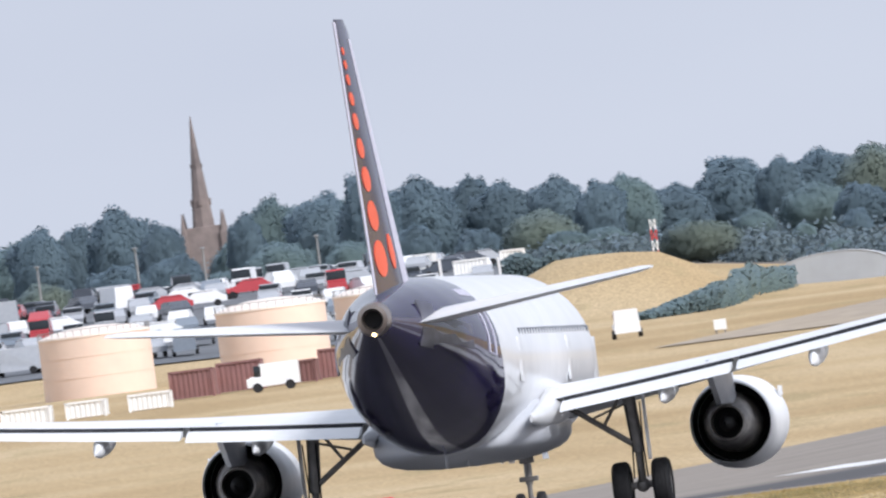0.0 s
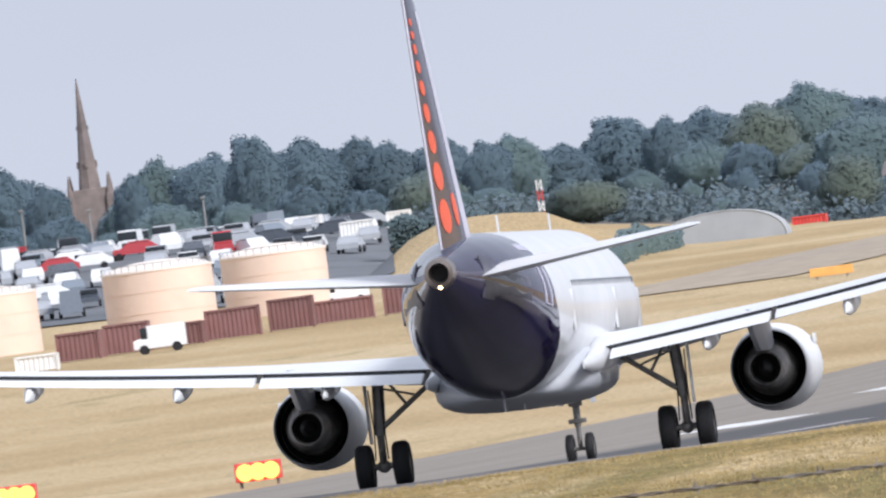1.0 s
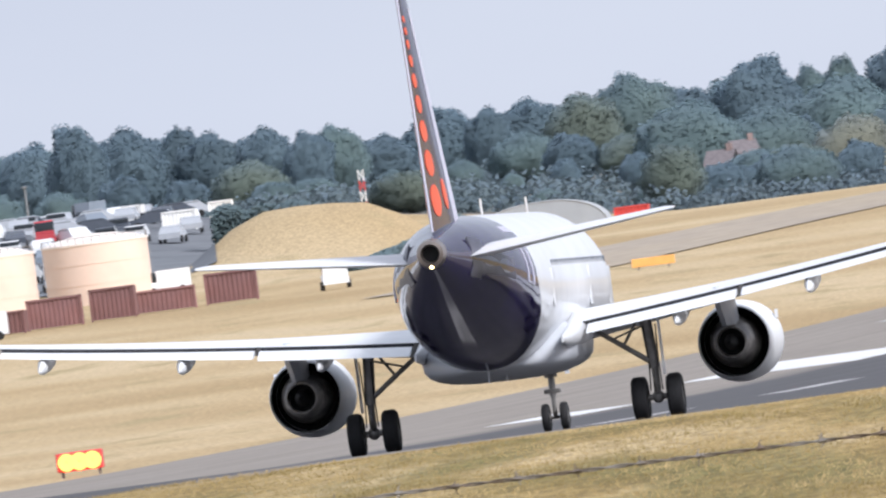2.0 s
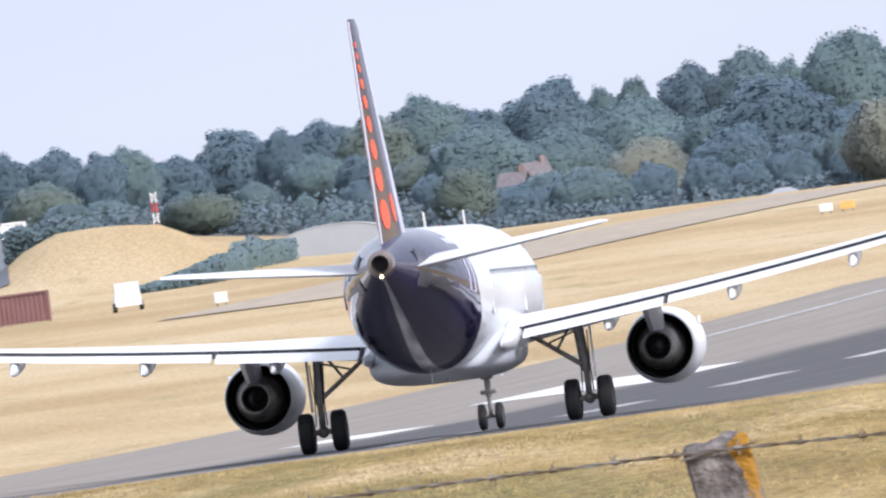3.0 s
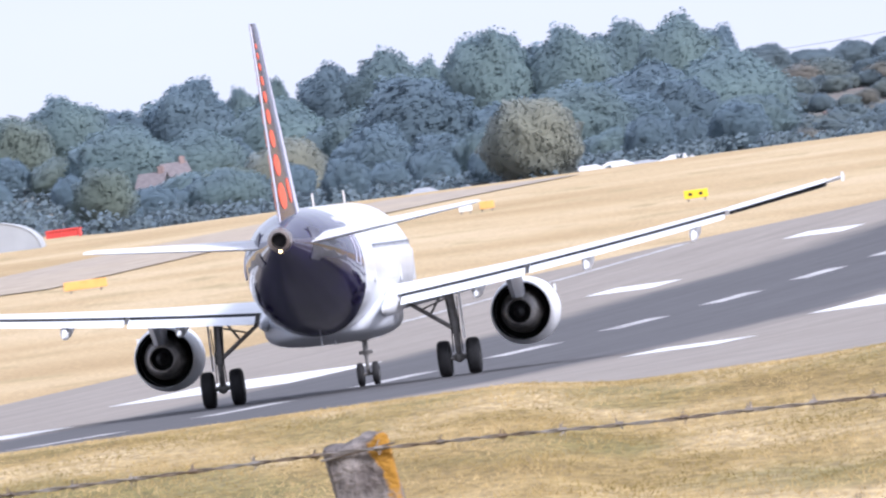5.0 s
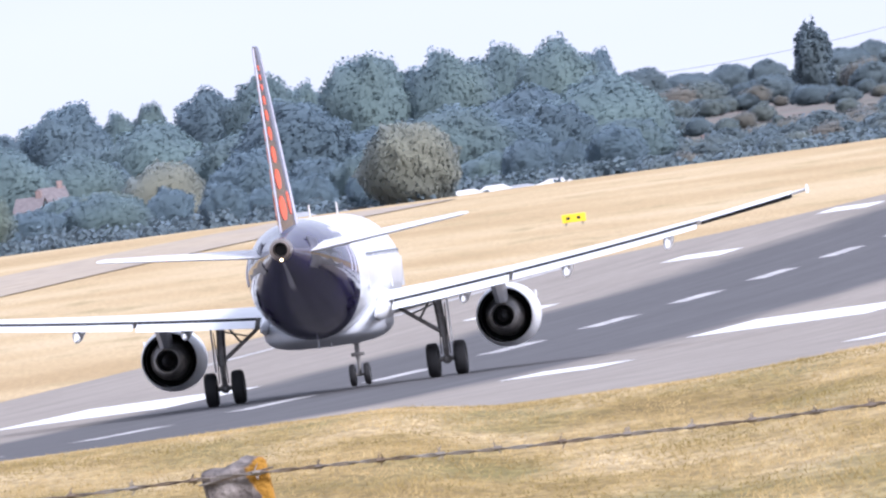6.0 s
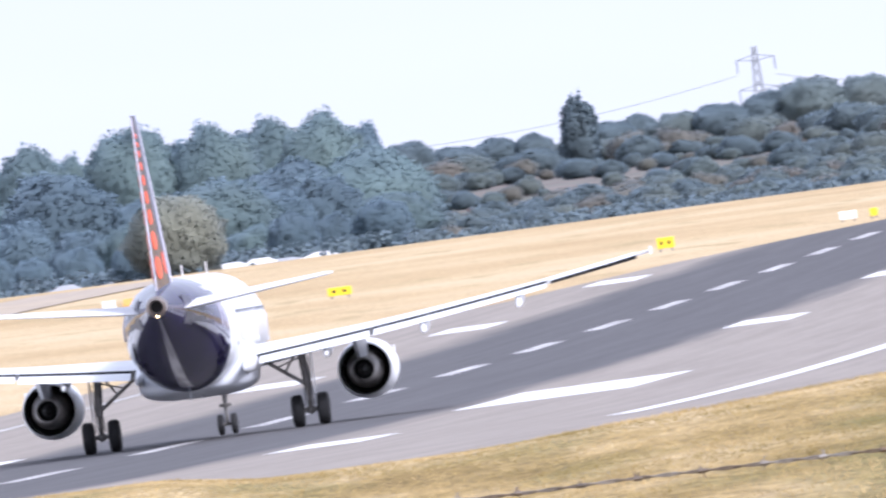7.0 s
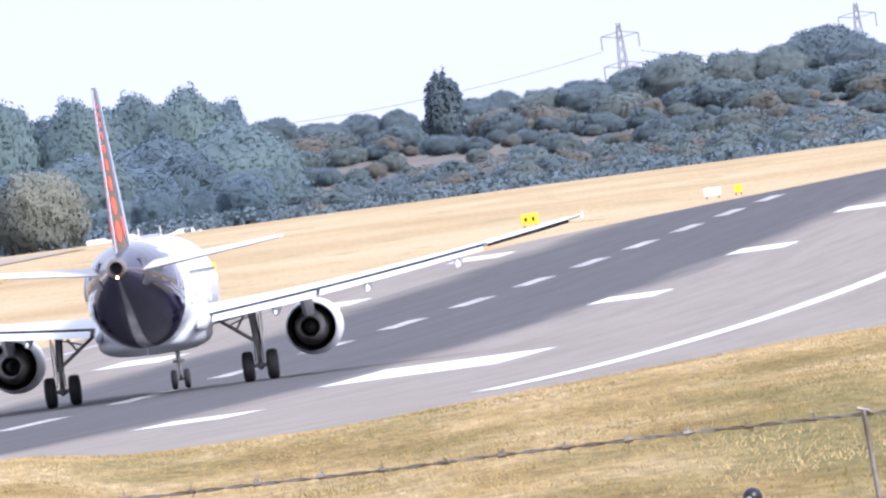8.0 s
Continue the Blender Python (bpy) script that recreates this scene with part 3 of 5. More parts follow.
    for y, hw, zt, zb in ((6.4, 0.5, 2.2, 1.85), (5.6, 1.3, 2.6, 1.68), (4.2, 1.9, 3.0, 1.56), (1.0, 2.12, 3.1, 1.50), (-2.0, 2.12, 3.0, 1.52), (-3.6, 1.85, 2.7, 1.60), (-4.7, 1.2, 2.3, 1.74), (-5.4, 0.4, 2.0, 1.85)):
        ring = []
        for k in range(24):
            a = k * math.tau / 24
            cx, cz = math.cos(a), math.sin(a)
            ring.append(Vector((hw * math.copysign(abs(cx) ** 0.62, cx), y, (zt + zb) / 2 + (zt - zb) / 2 * math.copysign(abs(cz) ** 0.7, cz))))
        rings.append(ring)
    loft(bm, rings)
    part("belly_fairing", bm, PAINT_BELLY, fuselage, "grey wing-root belly fairing")
    # wings
    for side in (-1, 1):
        bm = bmesh.new()
        loft(bm, wing_rings(side, 1.2, 6.4, 5) + wing_rings(side, 6.5, 16.75, 10))
        le, te, z, th = wing_at(16.95)
        wing = part("wing", bm, PAINT_GREY, top, "swept pale grey wing")
        bm = bmesh.new()
        rings = []
        for y, hw, zt, zb in ((3.6, 0.10, 3.0, 2.5), (2.0, 0.28, 3.05, 2.3), (0.0, 0.38, 3.1, 2.2), (-1.6, 0.30, 2.85, 2.15), (-3.2, 0.17, 2.68, 2.2), (-5.2, 0.03, 2.5, 2.3)):
            rings.append([Vector((side * (1.95 + hw * math.cos(a)), y, (zt + zb) / 2 + (zt - zb) / 2 * math.sin(a))) for a in [k * math.tau / 14 for k in range(14)]])
        loft(bm, rings)
        part("root_fillet", bm, PAINT_WHITE, wing)
        for nm, x0, x1, n, ch, dr, bk, ud, g0, g1 in (("inboard_flap", 2.35, 6.35, 4, 1.15, 11, 0.76, 0.13, -0.012, -0.10), ("outboard_flap", 6.5, 12.95, 6, 1.0, 11, 0.68, 0.12, -0.010, -0.09), ("aileron", 13.1, 16.3, 3, 1.1, 9, 0.35, -0.07, -0.09, -0.16)):
            bm = bmesh.new()
            loft(bm, flap_rings(side, x0, x1, n, ch, dr, bk, ud))
            part(nm, bm, PAINT_GREY, wing, "pale grey %s" % nm.replace("_", " "))
            # near-black strip that stands for shade in the slots and under the aileron
            bm = bmesh.new()
            rings = []
            for i in range(n + 1):
                x = x0 + (x1 - x0) * i / n
                le, te, z, th = wing_at(x)
                rings.append([Vector((side * x, te + a, z + b)) for a, b in ((0.24, 0.0), (-0.02, g0), (-0.02, g1), (0.24, g1 + 0.02))])
            loft(bm, rings)
            part("flap_slot", bm, SLOT_SHADE, wing, "dark strip coloured as the shade under the flap slot and aileron")
        for x, l0 in ((4.75, 0.85), (8.35, 0.85), (11.9, 0.78)):
            le, te, z, th = wing_at(x)
            bm = bmesh.new()
            rings = []
            for y, r, dz in ((te + 2.4, 0.05, -0.20), (te + 1.6, 0.19, -0.30), (te + 0.4, 0.24, -0.38), (te - 0.6, 0.22, -0.46), (te - 1.15, 0.13, -0.54), (te - 1.6, 0.03, -0.60)):
                rings.append([Vector((side * x + r * l0 * 0.82 * math.cos(k * math.tau / 12), y, z + dz + 1.25 * r * l0 * math.sin(k * math.tau / 12))) for k in range(12)])
            loft(bm, rings)
            part("flap_track_fairing", bm, PAINT_GREY, wing, "pale pod-shaped flap track fairing")
        le, te, z, th = wing_at(16.85)
        bm = bmesh.new()
        loft(bm, [[Vector((side * (16.85 + a), y, z + b)) for y, b in ((le - 0.1, -0.03), (te + 0.2, 0.15), (te - 0.15, 0.14), (te - 0.2, -0.15), (te + 0.05, -0.15))] for a in (-0.03, 0.03)])
        part("wingtip_fence", bm, PAINT_WHITE, wing)
        # engine
        ex, ey, ez = side * 5.75, 0.7, 1.76
        bm = bmesh.new()
        prof = [(5.9, 0.82), (6.0, 0.87), (5.95, 0.93), (5.6, 1.01), (4.9, 1.07), (4.0, 1.09), (3.2, 1.08), (2.4, 1.02), (1.85, 0.95), (1.80, 0.94), (1.9, 0.915), (2.5, 0.92), (3.3, 0.90)]
        lathe(bm, prof, pose(ex, ey, ez), 36, caps=False)
        engine = part("engine_nacelle", bm, PAINT_GREY, top, "pale rounded engine nacelle")
        bm = bmesh.new()
        lathe(bm, [(3.2, 0.905), (1.86, 0.918)], pose(ex, ey, ez), 36, caps=False)
        part("nozzle_lining", bm, BLACK, engine, "black nozzle lining")
        bm = bmesh.new()
        lathe(bm, [(3.3, 0.90), (3.25, 0.2)], pose(ex, ey, ez), 36, caps=False)
        part("fan_duct", bm, BLACK, engine, "dark fan duct")
        bm = bmesh.new()
        lathe(bm, [(3.2, 0.70), (2.2, 0.68), (1.4, 0.54), (0.85, 0.42), (0.84, 0.38), (1.3, 0.36)], pose(ex, ey, ez), 30, caps=False)
        part("core_cowl", bm, CORE_METAL, engine, "heat-stained metal core cowl")
        bm = bmesh.new()
        lathe(bm, [(1.35, 0.37), (1.30, 0.22), (0.75, 0.16), (0.35, 0.03)], pose(ex, ey, ez), 24, caps=False)
        part("exhaust_plug", bm, BLACK, engine, "blackened exhaust plug")
        bm = bmesh.new()
        lathe(bm, [(5.2, 0.86), (5.15, 0.05)], pose(ex, ey, ez), 30, caps=False)
        part("intake_fan", bm, DARK_METAL, engine)
        bm = bmesh.new()
        zt = wing_at(5.75)[2]
        loft(bm, [[Vector((ex + a * w, y, z_)) for a, y, w in ((0, yf, 1), (1, (yf + yb) / 2, hw), (1, yb + 0.4, hw * 0.8), (0, yb, 1), (-1, yb + 0.4, hw * 0.8), (-1, (yf + yb) / 2, hw))]
                  for z_, yf, yb, hw in ((2.2, 4.3, 0.9, 0.20), (2.75, 4.6, -0.3, 0.22), (zt + 0.08, 4.2, -1.0, 0.16))])
        part("engine_pylon", bm, PAINT_BELLY, engine, "grey streamlined engine pylon")
        bm = bmesh.new()
        loft(bm, [[Vector((ex + side * 0.98 + a, y + ey, z_)) for a, y in ((0, 5.0), (0.03, 4.5), (0, 3.9), (-0.03, 4.5))] for z_ in (2.25, 2.48)])
        part("nacelle_strake", bm, PAINT_GREY, engine)
        # main gear
        gx = side * 3.795
        bm = bmesh.new()
        rod(bm, (gx - side * 0.10, 0.05, 2.75), (gx, 0, 1.35), 0.155, 0.145, 14)
        rod(bm, (gx, 0, 1.4), (gx, 0, 0.55), 0.095, seg=12)
        rod(bm, (gx - 0.62, 0, 0.58), (gx + 0.62, 0, 0.58), 0.085, seg=10)
        bmesh.ops.create_uvsphere(bm, u_segments=12, v_segments=8, radius=0.17, matrix=pose(gx, 0, 0.58))
        gear = part("main_gear_leg", bm, STEEL, top, "grey steel main undercarriage leg")
        bm = bmesh.new()
        rod(bm, (gx - side * 0.12, -0.05, 1.55), (gx - side * 1.55, 0.15, 2.6), 0.075, 0.065, 10)
        rod(bm, (gx - side * 0.75, 0.05, 2.02), (gx - side * 0.35, 0.1, 2.62), 0.04, seg=8)
        rod(bm, (gx - side * 0.15, -0.1, 2.5), (gx - side * 0.95, 0.1, 2.25), 0.03, seg=8)
        part("side_stay", bm, STEEL, gear, "folding diagonal side stay")
        bm = bmesh.new()
        rod(bm, (gx, -0.12, 1.32), (gx, -0.42, 0.98), 0.045, seg=8)
        rod(bm, (gx, -0.42, 0.98), (gx, -0.12, 0.66), 0.045, seg=8)
        part("torque_link", bm, STEEL, gear)
        bm = bmesh.new()
        for dx, dy in ((0.16, -0.1), (-0.16, -0.08)):
            rod(bm, (gx + dx, dy, 2.5), (gx + dx * 0.8, dy, 1.5), 0.02, seg=6)
            rod(bm, (gx + dx * 0.8, dy, 1.5), (gx + dx, dy - 0.12, 0.75), 0.02, seg=6)
        part("brake_hose", bm, BLACK, gear)
        bm = bmesh.new()
        loft(bm, [[Vector((gx + side * (0.24 + a), y, z_)) for a, y in ((0.0, 0.42), (0.03, 0.0), (0.0, -0.42), (-0.03, 0.0))] for z_ in (1.15, 1.9, 2.65)])
        part("gear_door", bm, PAINT_GREY, gear, "slim pale gear leg door")
        for dx in (-0.465, 0.465):
            bm = bmesh.new()
            prof = [(-0.20, 0.30), (-0.215, 0.40), (-0.205, 0.50), (-0.16, 0.56), (-0.08, 0.583), (0.08, 0.583), (0.16, 0.56), (0.205, 0.50), (0.215, 0.40), (0.20, 0.30)]
            lathe(bm, prof, pose(gx + dx, 0, 0.58, 0, 0, 90), 30, caps=False)
            for off in (-0.1, 0.0, 0.1):
                lathe(bm, [(off - 0.012, 0.586), (off, 0.575), (off + 0.012, 0.586)], pose(gx + dx, 0, 0.58, 0, 0, 90), 30, caps=False)
            wheel = part("main_wheel", bm, TYRE, gear, "black grooved aircraft tyre")
            bm = bmesh.new()
            lathe(bm, [(-0.16, 0.02), (-0.17, 0.18), (-0.12, 0.22), (-0.19, 0.305), (0.19, 0.305), (0.12, 0.22), (0.17, 0.18), (0.16, 0.02)], pose(gx + dx, 0, 0.58, 0, 0, 90), 20)
            part("rim", bm, STEEL, wheel)
        # tailplane
        bm = bmesh.new()
        rings = []
        for u in (0, 0.2, 0.4, 0.6, 0.8, 0.95, 1.0):
            x = 0.55 + 5.67 * u
            le, te = -11.9 - 3.35 * u, -15.35 - 1.10 * u
            if u == 1.0:
                le -= 0.25
            z = 4.78 + 0.58 * u
            rings.append([Vector((side * x, y, z + h + 0.045 * (y - te))) for y, h in section(le, te, 0.10 if u < 1 else 0.06)])
        loft(bm, rings)
        stab = part("tailplane", bm, PAINT_GREY, top, "pale grey swept tailplane")
        bm = bmesh.new()
        loft(bm, [[Vector((side * a, y, b)) for a, b, y in ((hull(y)[1] * 0.93 * q, hull(y)[0] + dz, y) for q, dz in ((0.94, 0.55), (1.075, 0.25), (1.075, -0.25), (0.94, -0.5)))] for y in (-11.6, -13.0, -14.4, -15.2)])
        part("tailplane_root_plate", bm, PLATE, stab, "dull grey rub plate at the tailplane root")
    # nose gear
    bm = bmesh.new()
    rod(bm, (0, 11.25, 2.3), (0, 11.05, 0.95), 0.10, 0.09, 12)
    rod(bm, (0, 11.05, 1.0), (0, 11.04, 0.38), 0.06, seg=10)
    rod(bm, (-0.34, 11.04, 0.38), (0.34, 11.04, 0.38), 0.05, seg=8)
    rod(bm, (0, 11.2, 1.25), (0, 12.4, 2.2), 0.05, seg=8)
    box(bm, -0.22, 10.95, 1.02, 0.22, 11.2, 1.14, 0.02)
    box(bm, -0.17, 10.96, 1.45, 0.17, 11.15, 1.60, 0.02)
    nose = part("nose_gear_leg", bm, STEEL, top, "grey steel nose undercarriage leg")
    for dx in (-0.25, 0.25):
        bm = bmesh.new()
        lathe(bm, [(-0.10, 0.2), (-0.112, 0.28), (-0.09, 0.36), (-0.04, 0.382), (0.04, 0.382), (0.09, 0.36), (0.112, 0.28), (0.10, 0.2)], pose(dx, 11.04, 0.382, 0, 0, 90), 24, caps=False)
        wheel = part("nose_wheel", bm, TYRE, nose, "small black nose tyre")
        bm = bmesh.new()
        lathe(bm, [(-0.08, 0.02), (-0.09, 0.21), (0.09, 0.21), (0.08, 0.02)], pose(dx, 11.04, 0.382, 0, 0, 90), 18)
        part("rim", bm, STEEL, wheel)
        bm = bmesh.new()
        s_ = math.copysign(1, dx)
        loft(bm, [[Vector((s_ * (0.36 + a + (2.0 - z_) * 0.10), y, z_)) for a, y in ((0, 12.3), (0.02, 11.6), (0, 10.9), (-0.02, 11.6))] for z_ in (1.5, 2.0)])
        part("nose_gear_door", bm, PAINT_WHITE, nose)
    # fin
    def fin_at(u):
        z = 5.35 + 6.42 * u
        le, te = -10.6 - 5.35 * u, -16.25 - 1.55 * u
        return z, le, te
    bm = bmesh.new()
    rings = []
    for u in (0, 0.12, 0.3, 0.5, 0.7, 0.85, 0.96, 1.0):
        z, le, te = fin_at(u)
        if u == 1.0:
            le -= 0.35
        rings.append([Vector((h, y, z)) for y, h in section(le, te, 0.115)])
    loft(bm, rings)
    fin = part("fin", bm, PAINT_NAVY, top, "tall swept navy tail fin")
    bm = bmesh.new()
    rings = []
    for z, y0, w in ((5.55, -7.6, 0.03), (5.75, -9.2, 0.10), (5.95, -10.6, 0.14), (6.35, -11.8, 0.16)):
        rings.append([Vector((a * w, b, c)) for a, b, c in ((1, y0, z), (0, y0 + 0.35, z + 0.02), (-1, y0, z), (-1, -12.4, z - 0.1), (1, -12.4, z - 0.1))])
    loft(bm, rings)
    part("dorsal_fillet", bm, PAINT_NAVY, fin)
    for side in (-1, 1):
        for c0, dots in ((0.20, ((6.35, 0.42), (7.32, 0.345), (8.15, 0.285), (8.85, 0.235), (9.46, 0.19), (9.97, 0.155), (10.40, 0.125), (10.74, 0.105), (11.05, 0.09))),
                         (0.47, ((6.5, 0.40),))):
            for zc, rz in dots:
                ry = (0.115 if c0 < 0.3 else 0.06) * math.sqrt(rz / 0.42)
                bm = bmesh.new()
                ring = []
                for q in range(20):
                    a = q * math.tau / 20
                    z = zc + rz * math.sin(a)
                    zz, le, te = fin_at((z - 5.35) / 6.42)
                    w = c0 + ry * math.cos(a)          # share of the chord forward from the trailing edge
                    y = te + w * (le - te)
                    x_ = 1 - w
                    h = 5 * 0.115 * (0.2969 * math.sqrt(x_) - 0.126 * x_ - 0.3516 * x_ ** 2 + 0.2843 * x_ ** 3 - 0.1036 * x_ ** 4) * (le - te)
                    ring.append((y, z, h))
                loft(bm, [[Vector((side * (h + g), y, z)) for y, z, h in ring] for g in (-0.03, 0.014)])
                part("painted_dot", bm, PAINT_RED, fin, "orange-red painted dot", smooth=False)
    for side in (-1, 1):
        bm = bmesh.new()
        rows_ = []
        for i in range(15):
            z, le, te = fin_at(0.05 + 0.88 * i / 14)
            for_row = []
            for w in (0.60, 0.68, 0.76, 0.84, 0.92):
                x_ = 1 - w
                h = 5 * 0.115 * (0.2969 * math.sqrt(x_) - 0.126 * x_ - 0.3516 * x_ ** 2 + 0.2843 * x_ ** 3 - 0.1036 * x_ ** 4) * (le - te)
                for_row.append((te + w * (le - te), h))
            rows_.append([Vector((side * (h + 0.012), y, z)) for y, h in for_row] + [Vector((side * (h - 0.03), y, z)) for y, h in for_row[::-1]])
        loft(bm, rows_)
        part("fin_edge_panel", bm, PAINT_LINE, fin, "pale grey panel behind the fin's leading edge")
        # registration on the rear fuselage, as plain bars
        for k in range(5):
            bm = bmesh.new()
            y0 = -9.25 - 0.27 * k
            outer, inner = [], []
            for y, dg in ((y0, 40), (y0, 48), (y0 - 0.17, 48), (y0 - 0.17, 40)):
                zc, rw, rh = hull(y)
                a = radians(dg)
                outer.append(Vector((side * (rw + 0.018) * math.sin(a), y, zc + (rh + 0.018) * math.cos(a))))
                inner.append(Vector((side * (rw - 0.02) * math.sin(a), y, zc + (rh - 0.02) * math.cos(a))))
            loft(bm, [inner, outer])
            part("registration_bar", bm, PAINT_LINE, tail, smooth=False)
    bm = bmesh.new()
    loft(bm, [[Vector((a, fin_at(u)[2] + b, fin_at(u)[0])) for a, b in ((0.035, 0.05), (0.0, -0.03), (-0.035, 0.05))] for u in (0.03, 0.5, 0.99)])
    part("rudder_edge", bm, PAINT_LINE, fin, "pale thin rudder trailing edge")
    bm = bmesh.new()
    loft(bm, [[Vector((a, fin_at(u)[1] + b, fin_at(u)[0])) for a, b in ((0.10 * (1.1 - 0.6 * u), -0.16), (0.0, 0.02), (-0.10 * (1.1 - 0.6 * u), -0.16))] for u in (0.06, 0.5, 0.94)])
    part("fin_leading_edge", bm, BARE_METAL, fin, "bare metal leading edge")
    return top


AIRLINER = airliner()


# ------------------------------------------------------------------ trees
CROWN_NORMALS = {}


def crown_mesh(name, seed, wide, tall, base, leaves, mat, leaf=0.29, droop=0.0, lumps=0.32, fine=3):
    """A crown of small overlapping leaves on a lumpy, uneven mass, wide and tall in metres, its underside at base. Leaves shade with the mass they grow on."""
    rng = random.Random(seed)
    shift = Vector((seed * 7.3, seed * 3.1, seed * 1.7))
    cz = base + tall * 0.46
    ico = bmesh.new()
    bmesh.ops.create_icosphere(ico, subdivisions=fine, radius=1.0)
    for v_ in ico.verts:
        d = v_.co.normalized()
        k = 0.94 + lumps * (0.4 * noise.noise(d * 1.7 + shift) + 0.5 * (2 * abs(noise.noise(d * 3.2 + shift)) - 0.5) + 0.5 * (2 * abs(noise.noise(d * 7.5 + shift)) - 0.5))
        v_.co = Vector((d.x * wide / 2 * k, d.y * wide / 2 * k, cz + d.z * k * (tall * 0.54 if d.z > 0 else tall * 0.46)))
    ico.normal_update()
    middle = Vector((0, 0, cz - tall * 0.15))
    verts = [v_.co.copy() for v_ in ico.verts]
    normals = [(v_.normal * 0.35 + (v_.co - middle).normalized() * 0.65).normalized() for v_ in ico.verts]
    faces = [[v_.index for v_ in f.verts] for f in ico.faces]
    areas = list(np.cumsum([f.calc_area() for f in ico.faces]))
    ico.free()
    shell = list(faces)
    for f in rng.choices(shell, cum_weights=areas, k=leaves):
        u, v = rng.random(), rng.random()
        if u + v > 1:
            u, v = 1 - u, 1 - v
        a, b, c = f
        p = verts[a] * (1 - u - v) + verts[b] * u + verts[c] * v
        out = (normals[a] * (1 - u - v) + normals[b] * u + normals[c] * v).normalized()
        face = (out + 0.9 * Vector((rng.gauss(0, 1), rng.gauss(0, 1), rng.gauss(0, 1))).normalized()).normalized()
        p = p + out * leaf * 2.1 * rng.random() ** 1.3
        s_ = leaf * rng.uniform(0.6, 1.4)
        t = face.orthogonal().normalized()
        t.rotate(Matrix.Rotation(rng.uniform(0, math.tau), 3, face))
        w = face.cross(t)
        b0 = len(verts)
        dn = Vector((0, 0, -droop * s_ * rng.random()))
        verts += [p - t * s_ * 0.6 - w * s_ * 0.4, p + t * s_ * 0.7 + dn, p + w * s_ * 0.6 - t * s_ * 0.2]
        normals += [(out + 0.1 * face).normalized()] * 3
        faces.append([b0, b0 + 1, b0 + 2])
    me = bpy.data.meshes.new(name)
    me.from_pydata([tuple(v_) for v_ in verts], [], faces)
    me.polygons.foreach_set("use_smooth", [True] * len(faces))
    me.normals_split_custom_set_from_vertices([tuple(v_) for v_ in normals])
    me.materials.append(mat)
    CROWN_NORMALS[me.name] = np.array([tuple(v_) for v_ in normals])
    return me


def trunk_mesh(seed, height, radius):
    rng = random.Random(seed)
    bm = bmesh.new()
    prev, r = Vector((0, 0, -0.4)), radius
    for i in range(4):
        nxt = Vector((rng.uniform(-0.2, 0.2), rng.uniform(-0.2, 0.2), height * (i + 1) / 4))
        rod(bm, prev, nxt, r, r * 0.78, 8)
        if i > 0:
            for k in range(3):
                a = rng.uniform(0, math.tau)
                rod(bm, nxt, nxt + Vector((math.cos(a), math.sin(a), 0.9)) * height * 0.22, r * 0.4, r * 0.15, 6)
        prev, r = nxt, r * 0.78
    return mesh_of("trunk", bm, BARK)


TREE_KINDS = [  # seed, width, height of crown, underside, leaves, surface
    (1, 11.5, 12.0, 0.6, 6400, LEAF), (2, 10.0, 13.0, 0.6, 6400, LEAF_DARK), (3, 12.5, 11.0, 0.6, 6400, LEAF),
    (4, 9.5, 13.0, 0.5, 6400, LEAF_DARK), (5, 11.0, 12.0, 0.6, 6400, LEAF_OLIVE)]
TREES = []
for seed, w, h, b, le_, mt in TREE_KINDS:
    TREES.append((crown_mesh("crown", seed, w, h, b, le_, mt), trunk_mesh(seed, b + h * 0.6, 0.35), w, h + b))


def tree(kind, place, top_z, label, category="tree", group="trees of the wood", width=1.0):
    """One tree at place, scaled so that its crown ends at top_z."""
    crown, trunk, w, h = TREES[kind]
    z = ground_z(place.x, place.y)
    k = (top_z - z) / (h * 0.95)
    ob = thing("tree", pose(place.x, place.y, z, 0, 0, random.uniform(0, 360)) @ Matrix.Diagonal((k * width, k * width, k, 1)), label, category, group)
    for nm, me in (("trunk", trunk), ("crown", crown)):
        o = new(nm, me)
        o.parent = ob
    return ob


WOOD_HEADS = [  # azimuth, top and width in degrees of the trees that stand out of the wood
    (-3.14, .427, .12), (-3.06, .417, .10), (-2.953, .451, .14), (-2.86, .407, .09), (-2.66, .40, .08), (-2.607, .428, .13), (-2.476, .424, .15), (-2.37, .452, .12),
    (-2.255, .432, .16), (-2.14, .417, .12), (-2.07, .400, .13), (-1.937, .396, .13), (-1.84, .376, .10), (-1.773, .381, .12), (-1.67, .346, .14), (-1.52, .388, .17),
    (-1.42, .376, .10), (-1.325, .383, .14), (-1.20, .376, .16), (-1.08, .408, .16), (-.944, .36, .14), (-.795, .404, .17), (-.665, .373, .10), (-.59, .38, .08),
    (-.455, .400, .15), (-.328, .412, .17), (-.234, .38, .10), (-.09, .418, .20), (.10, .41, .18), (.24, .405, .17), (.35, .404, .17), (.44, .365, .10)]
HILL_HEADS = [
    (.545, .318, .11), (.65, .295, .12), (.75, .303, .10), (.836, .302, .08), (1.02, .305, .10), (1.08, .313, .08), (1.18, .307, .13), (1.273, .312, .12),
    (1.39, .325, .13), (1.49, .346, .15), (1.617, .335, .14), (1.723, .334, .12), (1.833, .359, .18), (1.92, .324, .12), (2.1, .33, .15), (2.5, .33, .15)]
